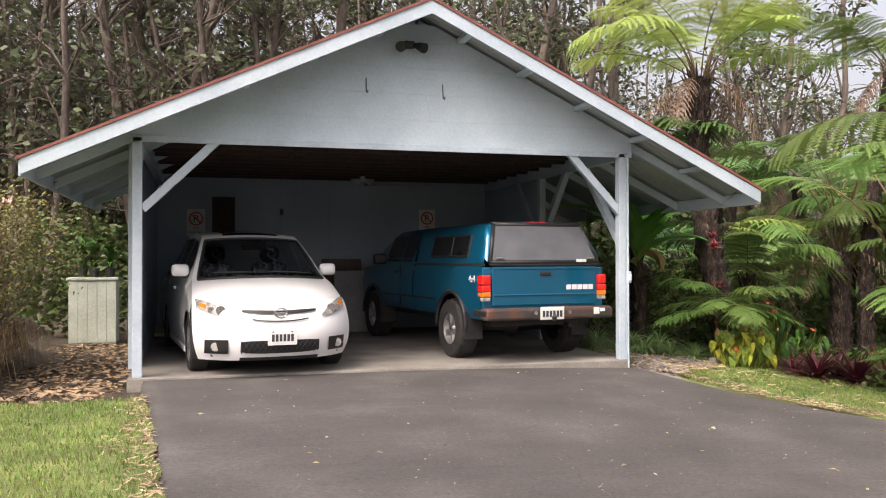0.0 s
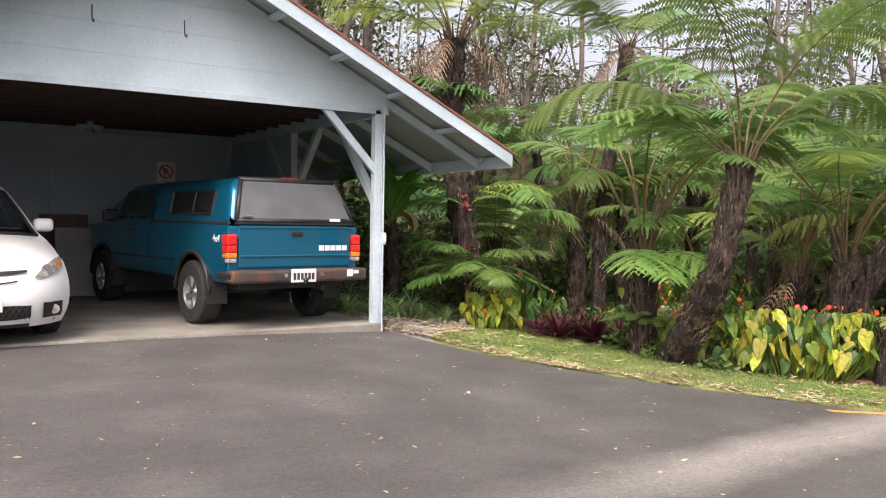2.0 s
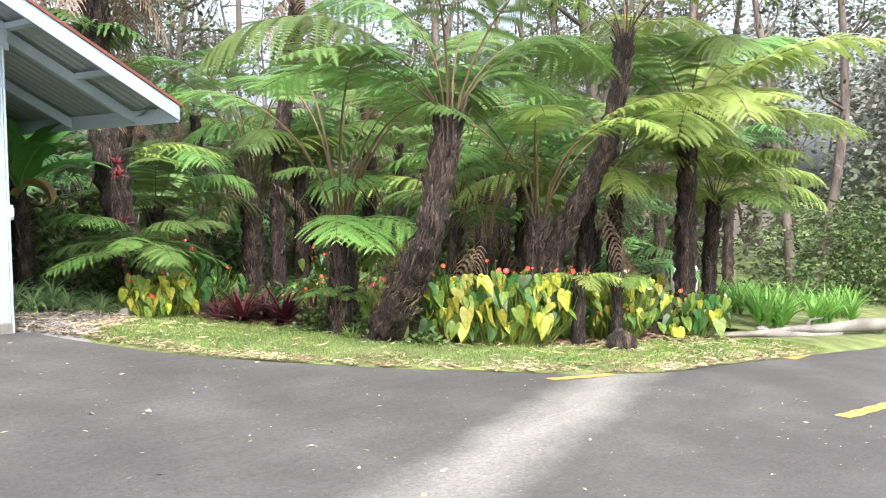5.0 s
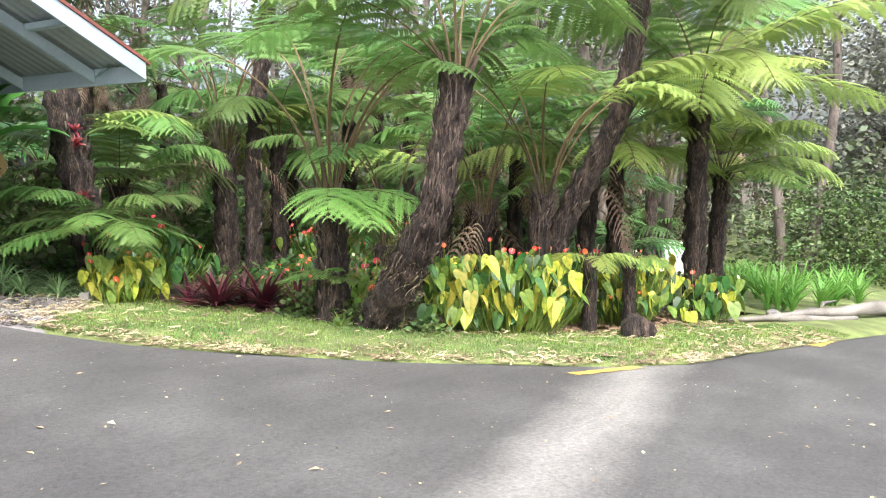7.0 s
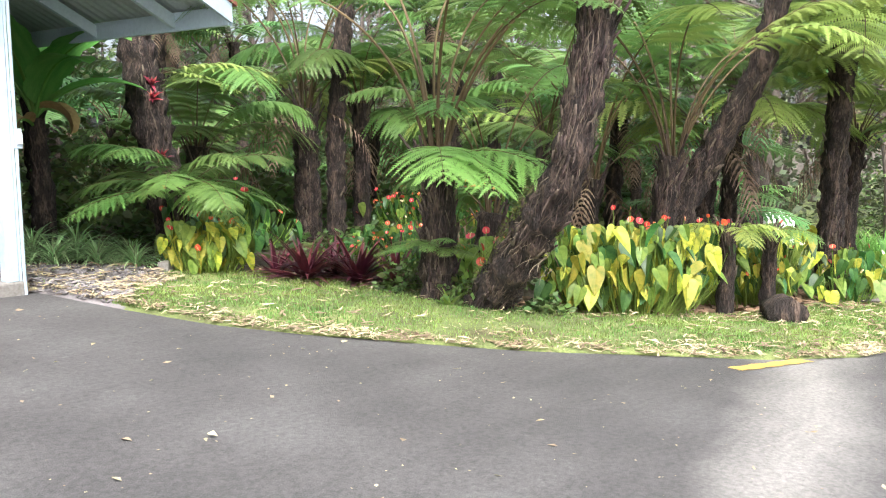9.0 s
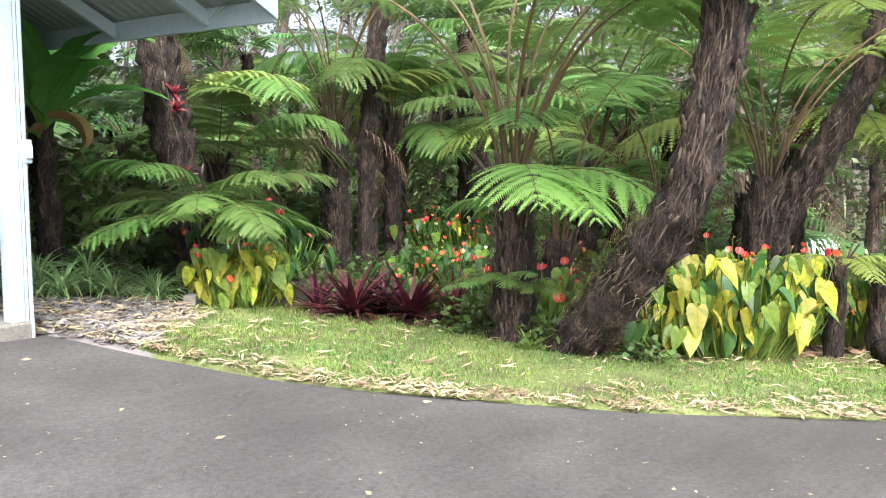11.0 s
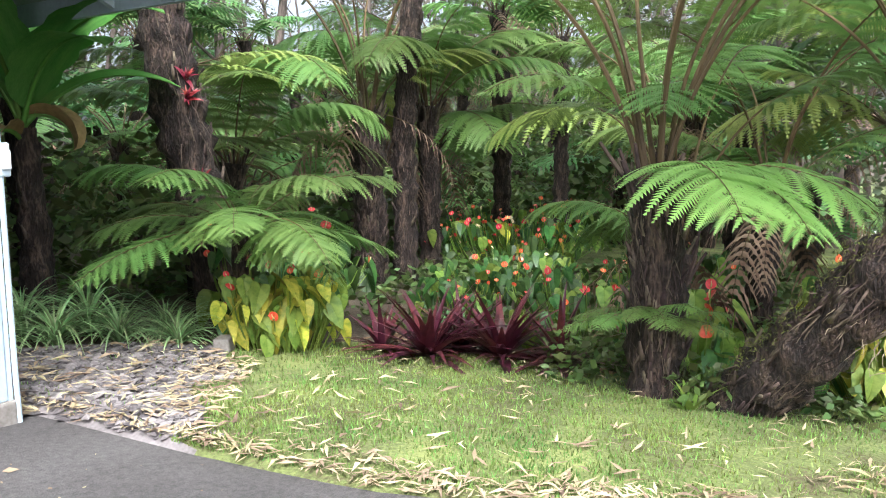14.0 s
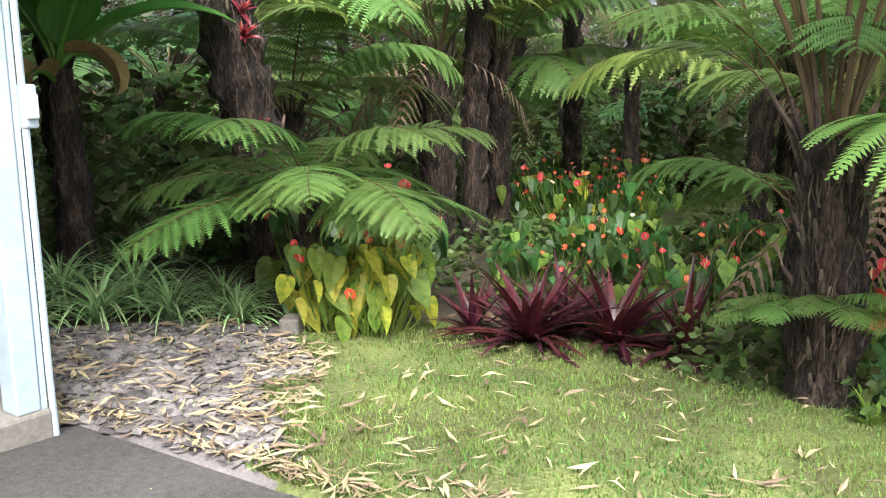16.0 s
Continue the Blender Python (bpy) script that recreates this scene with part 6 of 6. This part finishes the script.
banana(7.1, 2.2)
thicket("undergrowth", [(7.8, 2.4, -0.2, 0.7, 1.2), (6.6, 3.4, -0.1, 0.8, 1.6), (8.9, 2.4, -0.3, 0.7, 0.8), (7.2, 3.6, -0.2, 0.9, 1.7), (8.5, 3.2, -0.3, 0.8, 1.4), (6.3, 4.6, -0.1, 0.8, 1.8), (7.6, 5.0, -0.2, 1.0, 2.0)], BUSH, "dense dark leaves behind the banana plant", 141, (0.06, 0.16), 800)
thicket("undergrowth", [(8.2, -1.6, -0.35, 0.28, 0.3), (8.15, -2.2, -0.38, 0.25, 0.28), (8.6, -1.3, -0.35, 0.3, 0.3), (8.3, -2.85, -0.42, 0.2, 0.2), (12.8, -3.7, -0.8, 0.5, 0.6)], BUSH, "small leafy weeds at the feet of the ferns", 142, (0.04, 0.09), 260)


# ---- things along the border ----
def log():
    s = Shape()
    def z(x, y, d):
        return (x, y, ground_z(x, y) + d)
    s.tube([z(12.55, -4.38, 0.03), z(12.9, -4.62, 0.05), z(13.4, -4.85, 0.06), z(14.0, -5.2, 0.13), z(14.5, -5.45, 0.12), z(15.1, -5.85, 0.2), z(16.3, -6.4, 0.22)], [0.012, 0.03, 0.04, 0.06, 0.065, 0.085, 0.09], 12, True, 0.22, 3)
    s.tube([z(13.4, -4.85, 0.05), z(13.7, -5.12, 0.06), z(14.1, -5.42, 0.05), z(14.5, -5.7, 0.08)], [0.03, 0.055, 0.05, 0.035], 9, True, 0.22, 4)
    s.tube([z(14.2, -5.3, 0.12), z(14.35, -5.3, 0.24), z(14.7, -5.42, 0.27)], [0.035, 0.025, 0.01], 7, True, 0.2, 6)
    solid("fallen_log", s, LOGWOOD, "bleached grey driftwood log on the ground", "log", smooth=True)
    t = Shape().tube([z(10.55, -3.98, 0.07), z(10.3, -4.1, 0.09), z(10.0, -4.25, 0.1)], [0.12, 0.15, 0.15], 14, True, 0.1, 5)
    solid("stump", t, [BARK], "short dark cut log lying on the grass", "log", smooth=True)
    r = random.Random(150)
    for i in range(9):
        x, y = 14.0 + 0.24 * i + r.uniform(-0.1, 0.1), -4.85 - 0.13 * i + r.uniform(-0.15, 0.15)
        k = r.uniform(0.09, 0.17)
        bm = bmesh.new()
        bmesh.ops.create_icosphere(bm, subdivisions=2, radius=k)
        for v in bm.verts:
            v.co *= 1 + 0.25 * noise.noise(v.co * 9 + Vector((i, 0, 0)))
            v.co.z *= 0.65
        me = bpy.data.meshes.new("stone")
        bm.to_mesh(me)
        bm.free()
        me.materials.append(ROCK)
        st = new("stone", me)
        st.matrix_basis = Matrix.Translation((x, y, ground_z(x, y) + k * 0.4))
        tagged(st, "dark grey lava stone edging the lily bed", "stone", "stones of the lily bed")
    b = Shape().box(-0.07, 0.07, -0.05, 0.05, 0, 0.09, 0.012)
    solid("concrete_block", b, CONCRETE, "small grey concrete block at the gravel's edge", "block", at=pose(7.2, 0.38, ground_z(7.2, 0.38) + 0.0, 0, 0, 30))
    p = Shape().tube([(0, 0, 0), (0, 0, 0.04), (0, 0, 0.58), (0, 0, 0.66), (0, 0, 0.7)], [0.26, 0.3, 0.3, 0.25, 0.1], 24)
    solid("water_tank", p, WHITE_POT, "white plastic water tank beyond the flower border", "tank", smooth=True, at=Matrix.Translation((20.6, -1.45, ground_z(20.6, -1.45))))
    # yellow paint on the asphalt
    for x0, y0, x1, y1, w in ((7.95, -4.42, 8.7, -4.68, 0.05), (11.6, -5.6, 12.3, -5.65, 0.07), (8.57, -6.62, 9.6, -6.86, 0.06)):
        s = Shape()
        rows = []
        for k in range(13):
            f = k / 12
            x, y = x0 + (x1 - x0) * f, y0 + (y1 - y0) * f + 0.01 * math.sin(k * 1.9)
            rows.append([(x, y - w, ground_z(x, y - w) + 0.006), (x, y + w, ground_z(x, y + w) + 0.006)])
        solid("road_marking", s.grid(rows), YELLOW, "faded yellow paint line on the asphalt", "marking", "structure")


log()


def left_side():
    # cabinet with pots
    c = thing("cabinet", "pale green wooden outdoor cabinet on the path", "cabinet", pose(-0.95, 4.7, -0.06))
    part("body", Shape().box(-0.34, 0.34, -0.26, 0.26, 0, 0.98, 0.006), PALE_GREEN, c)
    for k in range(5):
        part("board", Shape().box(-0.338 + k * 0.136, -0.206 + k * 0.136, -0.272, -0.261, 0.03, 0.955, 0.004), PALE_GREEN, c)
    part("top", Shape().box(-0.37, 0.37, -0.29, 0.29, 0.98, 1.02, 0.006), PALE_GREEN, c)
    r = random.Random(160)
    BROAD = [strap_mesh("leaf", LEAFY, 65, -20, 0.12), strap_mesh("leaf", LEAFY, 45, -45, 0.13)]
    for i, x in enumerate((-1.12, -0.95, -0.72)):
        pt = thing("potted_plant", "leafy plant in a dark pot on the cabinet", "potted plant", pose(x, 4.68, 0.96), "pots on the cabinet")
        part("pot", Shape().tube([(0, 0, 0), (0, 0, 0.14)], [0.06, 0.08], 14), BLACK, pt)
        for k in range(16):
            part("leaf", r.choice(BROAD), None, pt, at=pose(0, 0, 0.12 + 0.02 * k, 0, -r.uniform(-10, 15), k * 137) @ Matrix.Scale(r.uniform(0.3, 0.5), 4))
    for i, z in enumerate((0.0, 0.085)):
        solid("sack", Shape().box(-0.28, 0.28, -0.18, 0.18, 0, 0.085, 0.04), SACK, "yellow and white sack lying flat on the slab", "sack", group="sacks by the back wall", smooth=True, at=pose(0.2 + 0.03 * i, 4.75, z, 0, 0, 8 * i))
    # bank with dry grass, and azalea
    rows = []
    for y in [-1.5 + 0.3 * i for i in range(22)]:
        rows.append([(x, y, ground_z(x, y) - 0.03 + 0.5 / (1 + math.exp((x + 1.75 + 0.15 * math.sin(y * 2)) * 7)) * min(1, max(0, (y + 1.5) / 1.2)) + 0.03 * noise.noise((x * 3, y * 3, 5))) for x in [-6 + 0.25 * i for i in range(21)]])
    solid("bank", Shape().grid(rows), SOIL, "low earth bank under the shrubs", "bank", "structure", smooth=True)
    d = Shape()
    for _ in range(7000):
        y = r.uniform(-1.2, 1.7)
        x = -1.75 + r.gauss(-0.05, 0.2)
        z0 = 0.42 + r.uniform(-0.15, 0.1)
        a, k = r.uniform(-0.9, 0.9), r.uniform(0.15, 0.42)
        dx, dy = math.cos(a) * k * 0.5, math.sin(a) * k * 0.5 - 0.12 * k
        wx, wy = -math.sin(a) * 0.004, math.cos(a) * 0.004
        mx, my, mz = x + dx * 0.6, y + dy * 0.6, z0 + 0.05
        d.add([(x - wx, y - wy, z0), (x + wx, y + wy, z0), (mx + wx, my + wy, mz), (mx - wx, my - wy, mz), (x + dx, y + dy, z0 - k * 0.8)], [(0, 1, 2, 3), (3, 2, 4)])
    solid("dry_grass", d, STRAW_GRASS, "tuft of dry straw grass hanging over the bank", "grass", "stuff")
    bush = thing("azalea_bush", "tall sparse azalea bush with pink flowers", "bush", pose(-2.0, 0.9, 0.3))
    tw, lf, fl = Shape(), Shape(), Shape()
    for _ in range(70):
        a, e = r.uniform(0, 6.283), r.uniform(0.5, 1.45)
        p, dv, pts = Vector((r.uniform(-0.6, 0.5), r.uniform(-1.0, 1.2), 0)), Vector((math.cos(a) * 0.5, math.sin(a) * 0.5, e)).normalized(), []
        for _k in range(7):
            pts.append(p.copy())
            dv = (dv + Vector((r.uniform(-0.3, 0.3), r.uniform(-0.3, 0.3), r.uniform(-0.1, 0.2)))).normalized()
            p = p + dv * r.uniform(0.2, 0.36)
        tw.tube(pts, [0.016 * (1 - 0.13 * i) for i in range(7)], 4, False)
        for q in pts[2:]:
            for _k in range(52):
                c0 = q + Vector((r.gauss(0, 0.13), r.gauss(0, 0.13), r.gauss(0, 0.11)))
                u = Vector((r.uniform(-1, 1), r.uniform(-1, 1), r.uniform(-0.5, 1))).normalized()
                v = u.orthogonal().normalized()
                k = r.uniform(0.03, 0.065)
                lf.add([c0, c0 + u * k * 0.5 + v * k * 0.25, c0 + u * k, c0 + u * k * 0.5 - v * k * 0.25], [(0, 1, 2, 3)])
        if r.random() < 0.25:
            for _k in range(7):
                c0 = pts[-1] + Vector((r.gauss(0, 0.05), r.gauss(0, 0.05), r.gauss(0, 0.04)))
                u = Vector((r.uniform(-1, 1), -1, r.uniform(-1, 1))).normalized()
                v = u.orthogonal().normalized()
                w = u.cross(v)
                fl.add([c0 + v * 0.035, c0 + w * 0.035, c0 - v * 0.035, c0 - w * 0.035], [(0, 1, 2, 3)])
    part("branchwork", tw, BARK_GREY, bush)
    part("leafage", lf, mat("azalea_leaf", (0.08, 0.09, 0.025), (0.24, 0.2, 0.07), 0.6, 1.5, 8, 0, translucent=0.3, vary=0.5, island=True), bush, "olive and yellowish small leaves")
    part("blossom", fl, mat("pink_flower", (0.6, 0.25, 0.25), (0.75, 0.5, 0.48), 0.6, 4, 20, 0), bush, "pale pink flowers")
    thicket("undergrowth", [(-1.6, 5.6, 0, 0.8, 1.9), (-2.4, 5.0, 0, 0.9, 2.2), (-1.2, 6.6, 0, 0.8, 2.0), (-3.2, 3.4, 0.2, 1.0, 2.2), (-2.7, 2.0, 0.3, 0.8, 1.1), (-2.4, 0.2, 0.35, 0.6, 0.8)], BUSH, "dark leafy shrubs beside the carport", 161, (0.06, 0.16), 900)


left_side()


def carport_fittings():
    # electric box with conduit on the outer post
    b = thing("switch_box", "grey-white weatherproof switch box with conduit on the post", "switch box", pose(W - 0.012, -0.02, 1.0))
    part("box", Shape().box(-0.0, 0.05, -0.05, 0.05, -0.06, 0.08, 0.008), WHITE_TRIM, b)
    part("cover", Shape().box(0.005, 0.045, -0.066, -0.05, -0.03, 0.05, 0.006), SILVER, b)
    part("conduit", Shape().tube([(0.012, -0.03, -0.06), (0.012, -0.03, -0.9), (0.014, -0.035, -1.1)], [0.012] * 3, 8), WHITE_TRIM, b)
    part("conduit", Shape().tube([(0.012, -0.03, 0.08), (0.012, -0.03, 1.5)], [0.012] * 2, 8), WHITE_TRIM, b)
    for x, z in ((0.56, 1.85), (4.58, 1.9)):
        s = thing("no_parking_sign", "white no-parking sign with a red ring on the back wall", "sign", pose(x, DEPTH - 0.012, z), "no-parking signs")
        part("plate", Shape().box(-0.15, 0.15, -0.004, 0.004, -0.23, 0.23, 0.002), PLATE, s)
        ring = [(0.105 * math.cos(a), -0.008, 0.07 + 0.105 * math.sin(a)) for a in [2 * math.pi * i / 28 for i in range(29)]]
        part("ring", Shape().tube(ring, [0.011] * 29, 6), SIGN_RED, s)
        part("ring_bar", Shape().tube([(-0.075, -0.01, 0.145), (0.075, -0.01, -0.005)], [0.011] * 2, 6), SIGN_RED, s)
        for word, size, dx, dz in (("P", 0.17, -0.05, 0.01), ("NO", 0.06, -0.045, -0.11), ("PARKING", 0.055, -0.125, -0.18)):
            cu = bpy.data.curves.new("lettering", "FONT")
            cu.body, cu.size, cu.extrude = word, size, 0.001
            cu.materials.append(INK)
            o = new("lettering", cu)
            o.parent = s
            o.matrix_basis = pose(dx, -0.007, dz, 90, 0, 0)
    f = thing("floodlight", "twin dark floodlight under the gable's peak", "floodlight", pose(2.93, -0.06, 3.68))
    part("base", Shape().box(-0.06, 0.06, -0.03, 0.03, -0.03, 0.05, 0.01), BLACK, f)
    for sg in (-1, 1):
        part("lamp_head", Shape().tube([(sg * 0.05, -0.04, 0), (sg * 0.1, -0.1, -0.03), (sg * 0.14, -0.16, -0.06)], [0.025, 0.05, 0.06], 12), BLACK, f)
    for x, z in ((2.435, 3.2), (3.335, 3.17)):
        h = Shape().tube([(0, 0, 0.09), (0, -0.01, 0.0), (0, -0.025, -0.07), (0.01, -0.05, -0.09), (0.01, -0.065, -0.06)], [0.006] * 5, 6)
        solid("hook", h, BLACK, "dark metal hook on the gable boards", "hook", group="gable hooks", at=pose(x, -0.032, z))
    t = thing("twin_spotlight", "white twin spotlight under the dark ceiling", "spotlight", pose(3.25, 4.6, TOP + 0.03))
    part("base", Shape().tube([(0, 0, 0.06), (0, 0, -0.02)], [0.05, 0.05], 12), WHITE_TRIM, t)
    for sg in (-1, 1):
        part("lamp_head", Shape().tube([(sg * 0.05, 0, 0), (sg * 0.16, -0.06, -0.05)], [0.03, 0.07], 12), WHITE_TRIM, t)
    solid("tube_light", Shape().box(-0.6, 0.6, -0.05, 0.05, -0.03, 0.05, 0.01), GREY_BOARD, "unlit long light fixture at the ceiling's back", "light fixture", at=pose(4.0, 5.2, TOP + 0.02))
    # boards leaning on the wall
    solid("board", Shape().box(-0.35, 0.35, -0.012, 0.012, 0, 1.25, 0.01), BROWN_BOARD, "brown board leaning against the back wall", "board", at=pose(3.0, 5.1, 0.0, -8, 0, 0))
    solid("board", Shape().box(-0.3, 0.3, -0.02, 0.02, 0, 1.05, 0.018), GREY_BOARD, "grey panel with rounded corners leaning by the wall", "board", at=pose(3.12, 4.75, 0.0, -9, 0, 4))
    tub = Shape().box(-0.2, 0.2, -0.15, 0.15, 0, 0.5, 0.05)
    solid("storage_tub", tub, mat("blue_plastic", (0.02, 0.08, 0.2), (0.03, 0.1, 0.25), 0.5, 3, 30, 0), "blue plastic tub by the back wall", "tub", at=pose(3.55, 4.9, 0.0))


carport_fittings()
